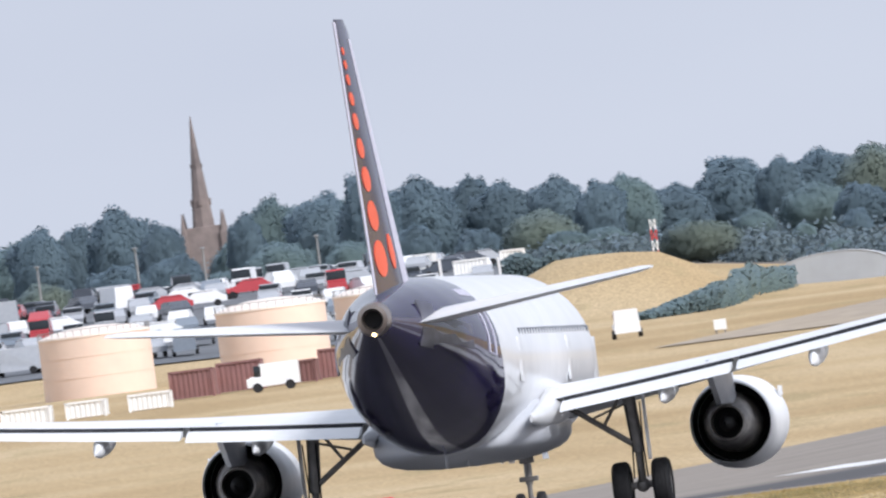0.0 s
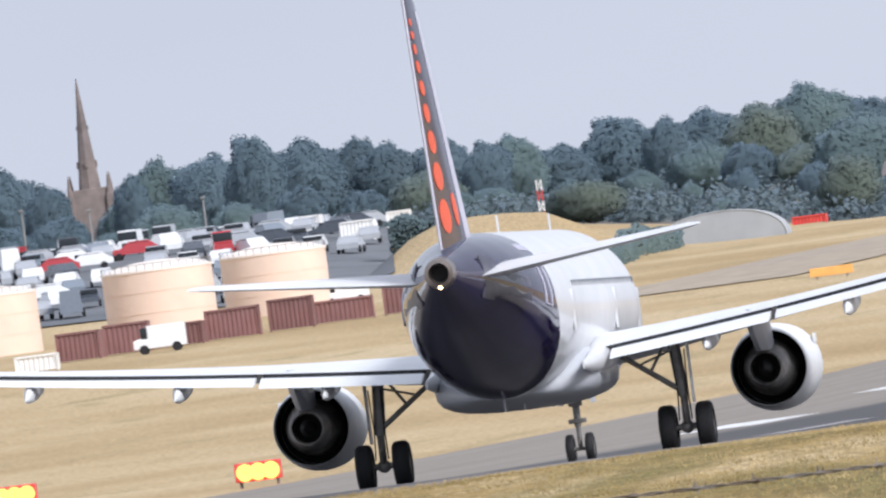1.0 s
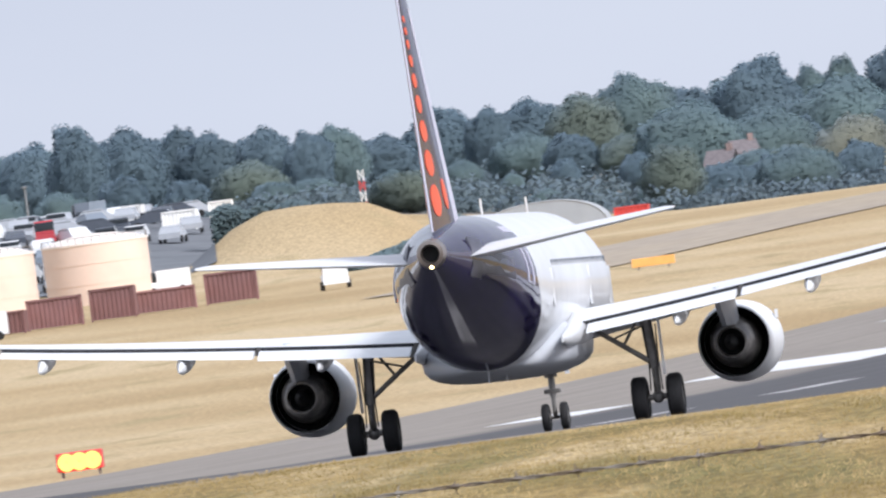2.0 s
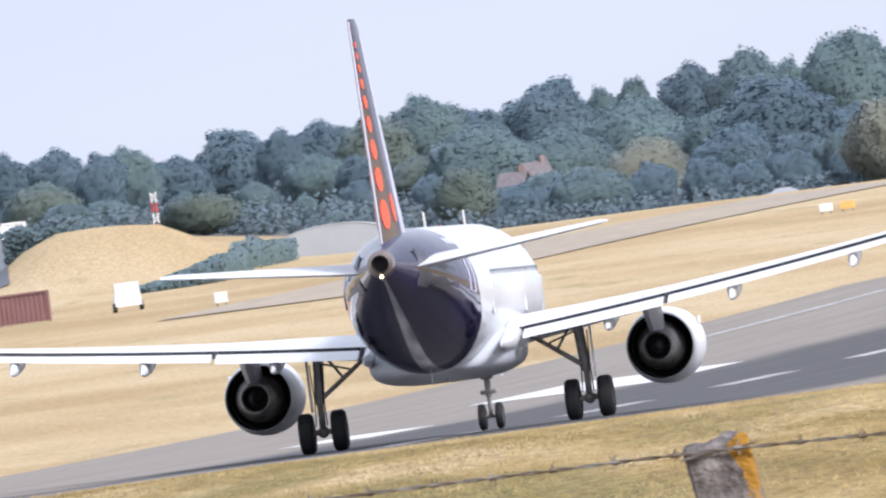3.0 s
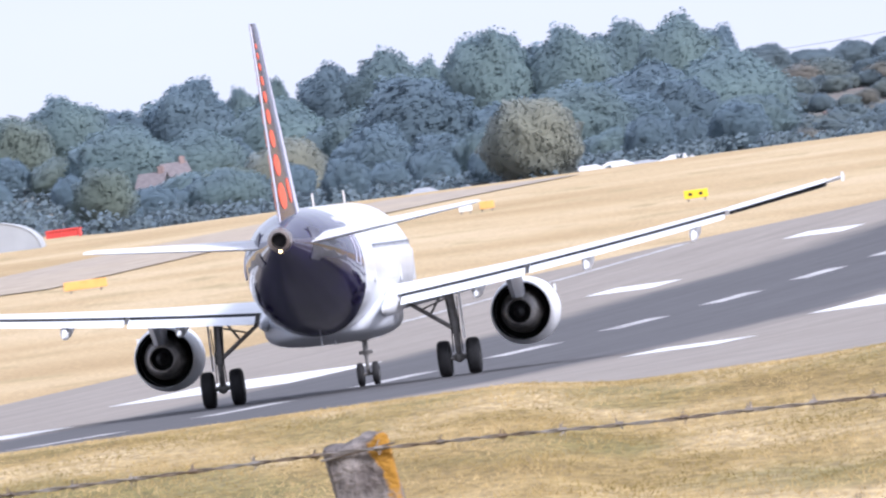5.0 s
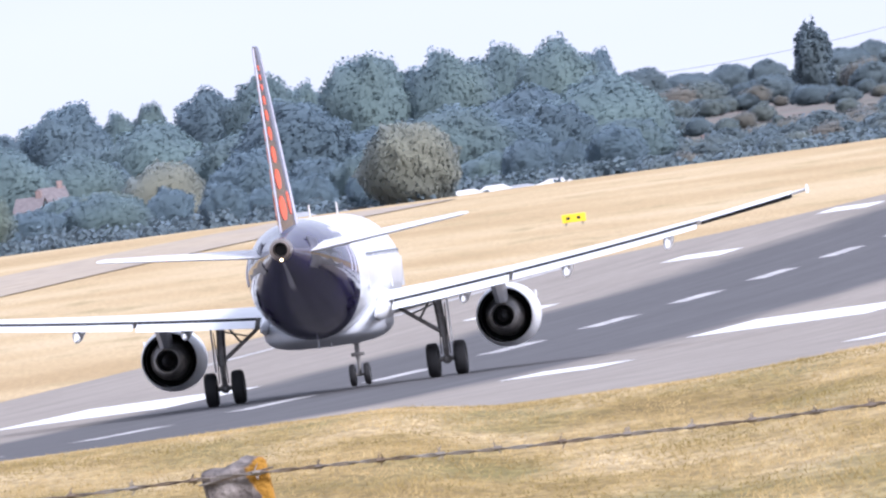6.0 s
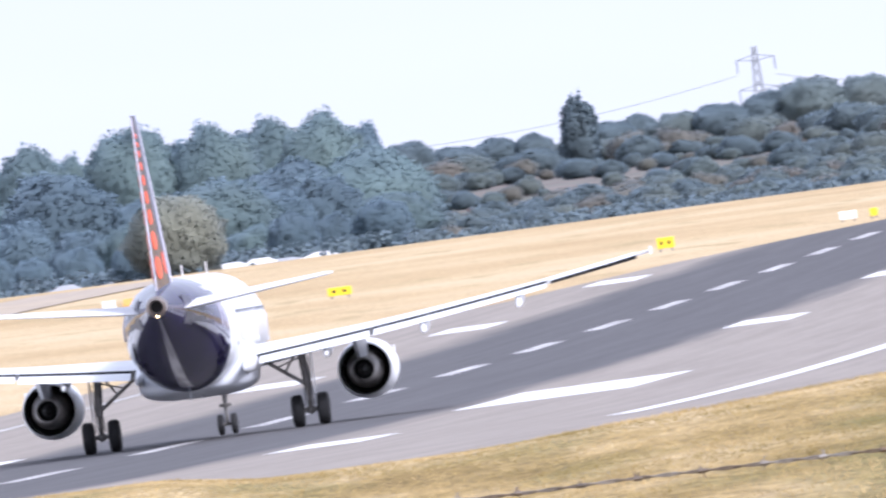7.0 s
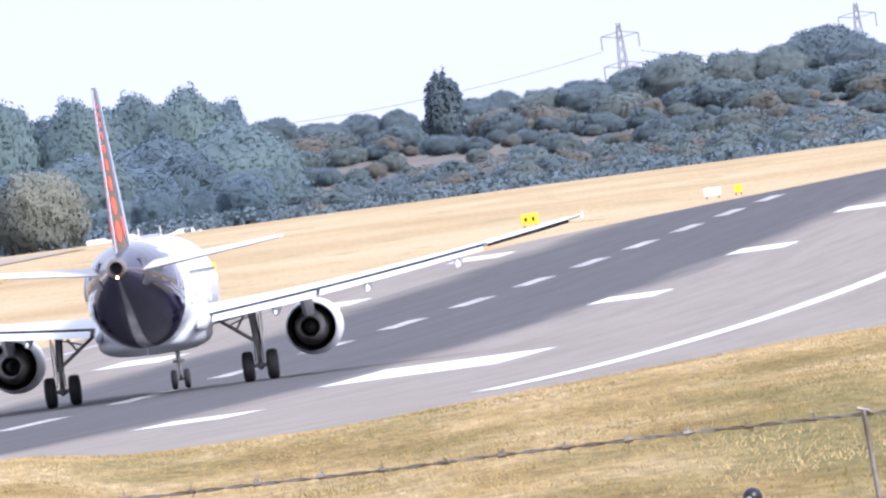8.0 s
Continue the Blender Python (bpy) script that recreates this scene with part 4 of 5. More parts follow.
SKYLINE = [(-3.9, .40)] + [(a, e) for a, e, w in WOOD_HEADS[:4]] + [(-2.81, .32), (-2.70, .32)] + [(a, e) for a, e, w in WOOD_HEADS[4:] + HILL_HEADS]


def skyline(az):
    for (a, e), (b, f) in zip(SKYLINE, SKYLINE[1:]):
        if a <= az <= b:
            return e + (f - e) * (az - a) / (b - a)
    return 0.33


TREE_LABELS = ("broad green deciduous tree in full leaf in a dense wood", "dark green tree with a tall crown in the wood", "wide spreading green tree at the wood's edge",
               "tall narrow dark green tree among others", "olive green rounded tree in the wood")
rng = random.Random(11)
hill_kinds = len(TREES)
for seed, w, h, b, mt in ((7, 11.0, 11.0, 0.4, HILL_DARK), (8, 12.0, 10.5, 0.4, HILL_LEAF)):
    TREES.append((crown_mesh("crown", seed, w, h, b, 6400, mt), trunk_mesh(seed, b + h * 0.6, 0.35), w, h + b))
TREE_LABELS += ("dark green tree on the far hillside's skyline", "grey-green spreading tree on the far hillside's skyline")
for heads, near, far in ((WOOD_HEADS, 2570, 2640), (HILL_HEADS, 3120, 3200)):
    for az, top, w in heads:
        d = rng.uniform(near, far)
        k = rng.choice((hill_kinds, hill_kinds, hill_kinds + 1)) if heads is HILL_HEADS else 4 if az == -1.20 else rng.choice((0, 1, 2, 3, 1, 3))
        p = aim(az, 0, d)
        tall = EYE_Z + d * math.tan(radians(top)) - ground_z(p.x, p.y)
        wide = d * radians(w) * 1.25
        tree(k, p, EYE_Z + d * math.tan(radians(top)), TREE_LABELS[k], width=wide / (TREES[k][2] * tall / (TREES[k][3] * 0.95)))
az = -3.75
while az < 2.5:      # the row between and behind them
    d = rng.uniform(2650, 2720) if az < 0.50 else rng.uniform(3210, 3280)
    k = rng.choice((0, 1, 2, 3, 0, 2, 1)) if az < 0.5 else hill_kinds + rng.randrange(2)
    p = aim(az, 0, d)
    tree(k, p, EYE_Z + d * math.tan(radians(skyline(az) - rng.uniform(0.022, 0.05))), TREE_LABELS[k], width=rng.uniform(1.1, 1.5) * (1.0 if az < 0.52 else 1.5))
    az += rng.uniform(0.08, 0.12)
for d0, e0, e1, step in ((2480, .26, .345, .15), (2380, .19, .275, .14), (2290, .13, .20, .12)):
    az = -3.75
    while az < (0.50 if d0 > 2300 else 0.48):
        if -0.70 < az < -0.48 and d0 > 2300 and d0 < 2450 or az < -1.95 and d0 < 2450:
            az += step
            continue
        d = d0 + rng.uniform(-40, 40)
        e = rng.uniform(e0, e1)
        if -1.0 < az < -0.72 and 2300 < d0 < 2450:      # low trees before the houses
            d, e = 2340, rng.uniform(0.17, 0.205)
        k = rng.choice((0, 1, 2, 3, 1, 3, 0, 2, 4) if d0 > 2300 else (1, 3, 0))
        tree(k, aim(az, 0, d), EYE_Z + d * math.tan(radians(min(e, skyline(az) - 0.04))), TREE_LABELS[k], width=rng.uniform(1.2, 1.7))
        az += step * rng.uniform(0.7, 1.25) * (0.5 if -1.0 < az < -0.72 else 1.0)
# scrubby hillside to the east: bushes and hedges on the rising ground, too many to count
def hillside_scrub():
    rng = random.Random(17)
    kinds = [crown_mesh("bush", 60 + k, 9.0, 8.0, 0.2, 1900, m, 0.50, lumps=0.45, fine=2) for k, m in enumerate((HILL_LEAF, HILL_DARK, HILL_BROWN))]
    shapes = []
    for me in kinds:
        co = np.empty(len(me.vertices) * 3)
        me.vertices.foreach_get("co", co)
        shapes.append((co.reshape(-1, 3), [tuple(q.vertices) for q in me.polygons], CROWN_NORMALS[me.name]))
    verts, faces, mats, normals = [], [], [], []
    for d0, e0, e1, step in ((3000, .235, .275, .032), (2880, .205, .24, .032), (2720, .172, .205, .032), (2560, .145, .175, .034), (2420, .118, .155, .036), (2300, .098, .130, .036)):
        az = 0.50
        while az < 2.5:
            d = d0 + rng.uniform(-40, 40)
            e = rng.uniform(e0, e1)
            if not (d0 == 2720 and (0.88 < az < 1.42) and rng.random() < 0.6 or d0 == 2560 and (0.9 < az < 1.4 or az < 0.72) and rng.random() < 0.45):
                p = aim(az, 0, d)
                z = ground_z(p.x, p.y)
                k = max(0.12, (EYE_Z + d * math.tan(radians(e)) - z) / 8.0)
                w = k * rng.uniform(1.2, 2.0)
                turn = rng.uniform(0, math.tau)
                which = rng.choice((0, 0, 1, 1, 2))
                co, polys, nr = shapes[which]
                x = (co[:, 0] * math.cos(turn) - co[:, 1] * math.sin(turn)) * w + p.x
                y = (co[:, 0] * math.sin(turn) + co[:, 1] * math.cos(turn)) * w + p.y
                b0 = len(verts)
                verts.extend(zip(x.tolist(), y.tolist(), (co[:, 2] * k + z).tolist()))
                faces.extend([[i + b0 for i in q] for q in polys])
                mats.extend([which] * len(polys))
                normals.extend(zip((nr[:, 0] * math.cos(turn) - nr[:, 1] * math.sin(turn)).tolist(), (nr[:, 0] * math.sin(turn) + nr[:, 1] * math.cos(turn)).tolist(), nr[:, 2].tolist()))
            az += step * rng.uniform(0.6, 1.4)
    me = bpy.data.meshes.new("hillside_scrub")
    me.from_pydata(verts, [], faces)
    for m in (HILL_LEAF, HILL_DARK, HILL_BROWN):
        me.materials.append(m)
    me.polygons.foreach_set("material_index", mats)
    me.polygons.foreach_set("use_smooth", [True] * len(faces))
    me.normals_split_custom_set_from_vertices(normals)
    for k in kinds:
        bpy.data.meshes.remove(k)
    return tagged(new("hillside_scrub", me), "green and olive bushes and hedges scattered over a brown hillside", "shrubs", kind="stuff")


hillside_scrub()


def lone_tree(name, az, d, top, wide, mat, seed, label, category, droop=0.0, lobes=18, leaf=0.4, base=0.4, lumps=0.30):
    p = aim(az, 0, d)
    z = ground_z(p.x, p.y)
    tall = EYE_Z + d * math.tan(radians(top)) - z
    ob = thing(name, pose(p.x, p.y, z), label, category)
    for nm, me in (("trunk", trunk_mesh(seed, tall * 0.6, 0.3)), ("crown", crown_mesh("crown", seed, wide, tall - base, base, lobes * 380, mat, leaf * 0.55, droop, lumps))):
        o = new(nm, me)
        o.parent = ob
    return ob


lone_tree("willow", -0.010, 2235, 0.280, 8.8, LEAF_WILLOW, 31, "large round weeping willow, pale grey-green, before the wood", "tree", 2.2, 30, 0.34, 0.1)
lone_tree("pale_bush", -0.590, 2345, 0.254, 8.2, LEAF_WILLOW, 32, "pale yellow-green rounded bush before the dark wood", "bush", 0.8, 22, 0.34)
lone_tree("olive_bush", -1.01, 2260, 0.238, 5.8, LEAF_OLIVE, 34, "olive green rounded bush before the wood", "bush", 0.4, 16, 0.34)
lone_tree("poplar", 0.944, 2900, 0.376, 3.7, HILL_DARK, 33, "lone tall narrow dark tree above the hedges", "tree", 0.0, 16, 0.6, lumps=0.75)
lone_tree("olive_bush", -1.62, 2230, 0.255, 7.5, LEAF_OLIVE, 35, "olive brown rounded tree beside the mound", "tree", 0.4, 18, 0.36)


def undergrowth():
    """Shrubs that close the gaps under the wood, as one mass of clumps."""
    rng = random.Random(5)
    verts, faces, normals = [], [], []
    for i in range(1500):
        az = rng.uniform(-3.8, 2.5)
        d = rng.uniform(2230, 2330) if az > -1.95 else rng.uniform(2440, 2540)
        if i % 2:
            d = rng.uniform(2350, 2540) if az < .5 else rng.uniform(2230, 2320)
        p = aim(az, 0, d)
        z = ground_z(p.x, p.y)
        r = rng.uniform(0.8, 2.3) if az < 0.5 else rng.uniform(0.7, 1.7)
        for j in range(75):
            dv = Vector((rng.gauss(0, 1), rng.gauss(0, 1), abs(rng.gauss(0.3, 1)))).normalized()
            c = Vector((p.x, p.y, z)) + Vector((dv.x * r * 1.5, dv.y * r * 1.5, dv.z * r * 1.15)) * rng.uniform(0.8, 1.1)
            t = Vector((rng.gauss(0, 1), rng.gauss(0, 1), rng.gauss(0, 1))).normalized()
            w = dv.cross(t).normalized()
            s_ = rng.uniform(0.13, 0.32)
            b0 = len(verts)
            corners = [c - t * s_, c + w * s_, c + t * s_, c - w * s_]
            if t.cross(w).dot(dv) > 0:
                corners.reverse()
            verts += corners
            normals += [tuple(dv)] * 4
            faces.append([b0, b0 + 1, b0 + 2, b0 + 3])
    me = bpy.data.meshes.new("undergrowth")
    me.from_pydata([tuple(v_) for v_ in verts], [], faces)
    me.polygons.foreach_set("use_smooth", [True] * len(faces))
    me.normals_split_custom_set_from_vertices(normals)
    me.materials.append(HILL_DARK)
    return tagged(new("undergrowth", me), "dense dark green undergrowth below the wood", "shrubs", kind="stuff")


undergrowth()


def hedge(path, wide, count, label, seed, deep=3.0):
    """A clipped mass of leaves along a path of (place, height)."""
    rng = random.Random(seed)
    verts, faces, normals = [], [], []
    for i in range(count):
        u = rng.random() * (len(path) - 1)
        (a, h0), (b, h1) = path[int(u)], path[int(u) + 1]
        u -= int(u)
        x, y = a.x + (b.x - a.x) * u + rng.uniform(-wide, wide), a.y + (b.y - a.y) * u + rng.uniform(-deep, deep)
        tall = (h0 + (h1 - h0) * u) * (0.9 + 0.25 * noise.noise(Vector((x * 0.5, y * 0.05, seed))))
        v = rng.random() ** 0.6
        c = Vector((x, y, ground_z(x, y) + tall * v))
        out = Vector((rng.gauss(0, 0.3), -1 + 0.6 * v, 0.3 + v)).normalized()
        t = Vector((rng.gauss(0, 1), rng.gauss(0, 1), rng.gauss(0, 1))).normalized()
        w = t.orthogonal().normalized()
        s_ = rng.uniform(0.09, 0.20)
        b0 = len(verts)
        corners = [c - t * s_, c + w * s_, c + t * s_, c - w * s_]
        if t.cross(w).dot(out) > 0:
            corners.reverse()
        verts += corners
        normals += [tuple(out)] * 4
        faces.append([b0, b0 + 1, b0 + 2, b0 + 3])
    me = bpy.data.meshes.new("hedge")
    me.from_pydata([tuple(v_) for v_ in verts], [], faces)
    me.polygons.foreach_set("use_smooth", [True] * len(faces))
    me.normals_split_custom_set_from_vertices(normals)
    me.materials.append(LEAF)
    return tagged(new("hedge", me), label, "hedge")


hedge([(aim(-1.77, 0, 1790), 0.5), (aim(-1.60, 0, 1803), 1.9), (aim(-1.52, 0, 1890), 2.2), (aim(-1.425, 0, 1990), 1.9)], 0.6, 16000, "dark green hedge widening beside the grassed mound", 6)
hedge([(aim(-2.07, 0, 1985), 3.6), (aim(-1.98, 0, 1985), 4.3), (aim(-1.86, 0, 1985), 4.2), (aim(-1.74, 0, 1985), 3.2)], 0.6, 16000, "overgrown dark green bank of shrubs behind the mound", 9)


# ------------------------------------------------------------------ church
def church():
    d = 3900
    p = aim(-2.755, 0, d)
    z0 = EYE_Z + d * math.tan(radians(0.20))
    zg = ground_z(p.x, p.y)
    zt = EYE_Z + d * math.tan(radians(0.652))
    zs = EYE_Z + d * math.tan(radians(0.395))
    ob = thing("church", pose(p.x, p.y, zg), "weathered brown stone church with a tall slender spire among trees", "church")
    bm = bmesh.new()
    box(bm, -3.0, -3.0, -0.5, 3.0, 3.0, zs - zg, 0.1)
    tower = part("tower", bm, STONE, ob, "square buttressed stone tower", smooth=False)
    for sx in (-1, 1):
        for sy in (-1, 1):
            bm = bmesh.new()
            box(bm, sx * 3.1 - 0.5, sy * 3.1 - 0.5, -0.5, sx * 3.1 + 0.5, sy * 3.1 + 0.5, zs - zg - 1.0, 0.08)
            rod(bm, (sx * 3.1, sy * 3.1, zs - zg - 1.0), (sx * 3.1, sy * 3.1, zs - zg + 2.4), 0.5, 0.05, 6)
            part("buttress", bm, STONE, tower, smooth=False)
    bm = bmesh.new()
    rod(bm, (0, 0, zs - zg), (0, 0, zt - zg), 1.75, 0.07, 8)
    spire = part("spire", bm, STONE, ob, "tapered octagonal stone spire", smooth=False)
    for h, k in ((0.22, 0.9), (0.55, 0.55)):
        for a in range(4):
            bm = bmesh.new()
            zz = zs - zg + (zt - zs) * h
            r = 1.75 * (1 - h)
            c, s_ = math.cos(a * math.pi / 2), math.sin(a * math.pi / 2)
            box(bm, c * r - 0.3 * k, s_ * r - 0.3 * k, zz - 0.6 * k, c * r + 0.3 * k, s_ * r + 0.3 * k, zz + 0.6 * k, 0.05)
            part("spire_light", bm, STONE, spire, smooth=False)
    bm = bmesh.new()
    loft(bm, [[Vector((a, y, b)) for a, b in ((-5, -0.5), (5, -0.5), (5, 7), (0, 12), (-5, 7))] for y in (3, 26)])
    part("nave", bm, STONE, ob, smooth=False)


church()


# ------------------------------------------------------------------ tanks, sheds and far buildings
def tank(az, d, top, wide):
    p = aim(az, 0, d)
    z = ground_z(p.x, p.y)
    h = EYE_Z + d * math.tan(radians(top)) - z
    r = wide / 2
    ob = thing("storage_tank", pose(p.x, p.y, z), "cream-pink cylindrical storage tank with a shallow domed roof", "tank", "storage tanks")
    bm = bmesh.new()
    seg = 40
    rings = [[Vector((rr * math.cos(k * math.tau / seg), rr * math.sin(k * math.tau / seg), zz)) for k in range(seg)] for rr, zz in
             ((r, -0.3), (r, h * 0.28), (r + 0.03, h * 0.28), (r + 0.03, h * 0.29), (r, h * 0.29), (r, h * 0.57), (r + 0.03, h * 0.57), (r + 0.03, h * 0.58), (r, h * 0.58), (r, h * 0.85))]
    loft(bm, rings)
    shell = part("shell", bm, TANK, ob)
    bm = bmesh.new()
    rings = [[Vector((rr * math.cos(k * math.tau / seg), rr * math.sin(k * math.tau / seg), zz)) for k in range(seg)] for rr, zz in
             ((r + 0.06, h * 0.845), (r + 0.06, h * 0.87), (r * 0.75, h * 0.94), (r * 0.4, h * 0.985), (0.1, h))]
    loft(bm, rings)
    part("roof", bm, TANK_ROOF_LIT, ob, "domed tank roof coloured paler for the light on top")
    bm = bmesh.new()
    for k in range(seg):
        a, b = k * math.tau / seg, (k + 1) * math.tau / seg
        rod(bm, (r * math.cos(a), r * math.sin(a), h * 0.86 + 0.5), (r * math.cos(b), r * math.sin(b), h * 0.86 + 0.5), 0.02, seg=4)
        rod(bm, (r * math.cos(a), r * math.sin(a), h * 0.86), (r * math.cos(a), r * math.sin(a), h * 0.86 + 0.5), 0.02, seg=4)
    part("guard_rail", bm, STEEL, ob, smooth=False)


tank(-3.04, 1740, 0.202, 7.9)
tank(-2.628, 1760, 0.213, 7.9)
tank(-2.357, 1790, 0.215, 7.7)


def container(az, d, wide, tall, mat, label, name="container", deep=2.4, category="container", group="containers by the tanks"):
    p = aim(az, 0, d)
    z = ground_z(p.x, p.y)
    ob = thing(name, pose(p.x, p.y, z, 0, 0, random.uniform(-4, 4)), label, category, group)
    bm = bmesh.new()
    n = max(4, int(wide / 0.3))
    front = []
    for k in range(n):
        x = -wide / 2 + wide * k / n
        q = wide / n
        front += [(x, 0.0), (x + q * 0.4, 0.0), (x + q * 0.5, 0.06), (x + q * 0.9, 0.06)]
    ring = front + [(wide / 2, 0.0), (wide / 2, deep), (-wide / 2, deep)]
    loft(bm, [[Vector((x, y, zz)) for x, y in ring] for zz in (0.08, tall)])
    body = part("body", bm, mat, ob, smooth=False)
    bm = bmesh.new()
    for x in (-wide / 2, wide / 2 - 0.15):
        box(bm, x, -0.07, -0.1, x + 0.15, 0.08, tall + 0.02)
    box(bm, -wide / 2, -0.07, tall - 0.12, wide / 2, 0.08, tall + 0.02)
    part("frame", bm, mat, ob, smooth=False)
    return ob


rng = random.Random(21)
az = -2.83
while az < -2.02:
    w = rng.uniform(2.6, 4.4)
    container(az, 1600 + rng.uniform(-3, 3) + (az + 2.83) * 60, w, rng.uniform(1.5, 2.1), RUST_BROWN, "red-brown ribbed steel container in a row before the tanks")
    az += math.degrees((w + rng.uniform(0.05, 0.5)) / 1610)
for az, w in ((-3.22, 3.2), (-3.08, 2.6), (-2.93, 2.8)):
    container(az, 1560, w, 1.1, SIGN_WHITE, "small white site cabin on the grass before the tanks", "site_cabin", category="cabin", group="site cabins")


def car(place, turn, paint, label, tall=1.45, long=4.3, van=False):
    z = ground_z(place.x, place.y)
    ob = thing("van" if van else "car", pose(place.x, place.y, z, 0, 0, turn), label, "van" if van else "car", "parked vehicles")
    bm = bmesh.new()
    hw, L = 0.88, long / 2
    if van:
        prof = ((-L, 0.35), (-L, tall), (L * 0.45, tall), (L * 0.72, tall * 0.58), (L, tall * 0.5), (L, 0.35))
    else:
        prof = ((-L, 0.4), (-L, 0.85), (-L * 0.86, 0.95), (-L * 0.55, tall), (L * 0.18, tall), (L * 0.50, 0.96), (L * 0.95, 0.80), (L, 0.45))
    loft(bm, [[Vector((x * (0.86 if z_ > 1.0 else 1.0), y, z_)) for y, z_ in prof] for x in (-hw, hw)])
    body = part("body", bm, paint, ob)
    bm = bmesh.new()
    y0, y1 = (L * 0.44, L * 0.72) if van else (-L * 0.56, L * 0.47)
    box(bm, -hw * 0.90, y0, 0.97, hw * 0.90, y1 * 0.98, tall * 0.94, 0.03)
    part("glazing", bm, GLASS_DARK, body)
    for x in (-hw, hw):
        for y in (-L * 0.62, L * 0.62):
            bm = bmesh.new()
            lathe(bm, [(-0.1, 0.1), (-0.1, 0.3), (0.1, 0.3), (0.1, 0.1)], pose(x, y, 0.3, 0, 0, 90), 14)
            part("wheel", bm, TYRE, ob)
    return ob


# car park on the rise behind the tanks
def car_park():
    azs = [-3.7 + 0.06 * k for k in range(28)]
    ds = [1862 + 10 * k for k in range(33)]
    bm = bmesh.new()
    rows_ = []
    for d in ds:
        row = []
        for a in azs:
            p = aim(a, 0, d)
            row.append(bm.verts.new((p.x, p.y, ground_z(p.x, p.y) + 0.12)))
        rows_.append(row)
    for a, b in zip(rows_, rows_[1:]):
        for k in range(len(azs) - 1):
            bm.faces.new((a[k], a[k + 1], b[k + 1], b[k]))
    return tagged(new("car_park", mesh_of("car_park", bm, TARMAC)), "grey asphalt car park on rising ground", "car park", kind="structure")


car_park()
paints = ((CAR_WHITE, "white"), (CAR_SILVER, "silver"), (CAR_BLUE, "grey-blue"), (CAR_DARK, "dark blue"), (CAR_RED, "dark red"))
MODELS = {}
for row in range(11):
    d = 1880 + 27 * row
    az = -3.55 + rng.uniform(0, 0.05)
    while az < -2.10 - 0.06 * rng.random() - (0.22 if row < 5 else 0.0):
        m_, c_ = paints[rng.choice((0, 0, 1, 1, 2, 2, 3, 3, 4) if rng.random() < 0.75 else (0, 1))]
        van = rng.random() < 0.12
        if rng.random() < 0.86:
            p = aim(az, 0, d + rng.uniform(-3, 3))
            at = pose(p.x, p.y, ground_z(p.x, p.y) + 0.12, 0, 0, rng.choice((0, 180, 0, 180, 90, 20)) + rng.uniform(-6, 6))
            if (c_, van) in MODELS:
                copy_thing(MODELS[c_, van], at)
            else:
                MODELS[c_, van] = car(p, 0, m_, "parked %s %s in a crowded car park" % (c_, "van" if van else "car"), 2.1 if van else 1.45, 4.8 if van else 4.3, van)
                MODELS[c_, van].matrix_basis = at
        az += rng.uniform(0.060, 0.090)
container(-2.95, 2150, 2.2, 2.1, CAR_RED, "red panelled kiosk between the parked cars", "kiosk", 2.5, "kiosk", "")
for az, d, wl in ((-2.155, 2060, 3.6), (-2.262, 2100, 2.2), (-2.057, 2120, 2.6)):
    container(az, d, wl * 0.8, 1.7, SIGN_WHITE, "white cabin beside the mound", "site_cabin", 3.0, "cabin", "site cabins")


def street_lamp(az, d, top):
    p = aim(az, 0, d)
    z = ground_z(p.x, p.y)
    h = EYE_Z + d * math.tan(radians(top)) - z
    ob = thing("street_lamp", pose(p.x, p.y, z), "slim grey street lamp column in the car park", "street lamp", "street lamps")
    bm = bmesh.new()
    rod(bm, (0, 0, -0.2), (0, 0, h), 0.13, 0.08, 8)
    pole = part("pole", bm, PYLON_STEEL, ob)
    bm = bmesh.new()
    box(bm, -0.2, -0.9, h - 0.05, 0.2, 0.1, h + 0.12, 0.04)
    part("lantern", bm, PYLON_STEEL, ob)


for az, top in ((-2.92, .364), (-2.765, .345), (-2.50, .34), (-3.15, .35)):
    street_lamp(az, 2200, top)


def dome_hangar():
    d = 2015
    a, b = aim(-1.445, 0, d), aim(-1.170, 0, d)
    p = (a + b) / 2
    z = ground_z(p.x, p.y) - 0.3
    hw = (b - a).length / 2
    h = EYE_Z + d * math.tan(radians(0.152)) - z
    ob = thing("arched_hangar", pose(p.x, p.y, z), "pale grey arched hangar roof behind the grass", "hangar")
    def arch(k):
        """Share of the height round the arch: the western end is high, the eastern one low."""
        return math.sin(math.pi * k / 24) ** (0.32 if k > 12 else 0.8)

    bm = bmesh.new()
    rings = []
    for y in (0, 3, 6, 9, 12, 15, 18):
        rings.append([Vector((hw * math.cos(math.pi * k / 24), y, h * arch(k))) for k in range(25)])
    loft(bm, rings)
    roof = part("roof", bm, ROOF_GREY, ob)
    for y in (0, 3, 6, 9, 12, 15, 18):
        bm = bmesh.new()
        for k in range(24):
            q = [Vector((1.005 * hw * math.cos(math.pi * j / 24), y, 1.005 * h * arch(j))) for j in (k, k + 1)]
            rod(bm, q[0], q[1], 0.07, seg=5)
        part("rib", bm, ROOF_GREY, roof)


dome_hangar()
container(-1.115, 2120, 3.0, 0.75, SIGN_RED, "bright red low equipment shelter on the skyline of the grass", "shelter", 2.4, "shelter", "")


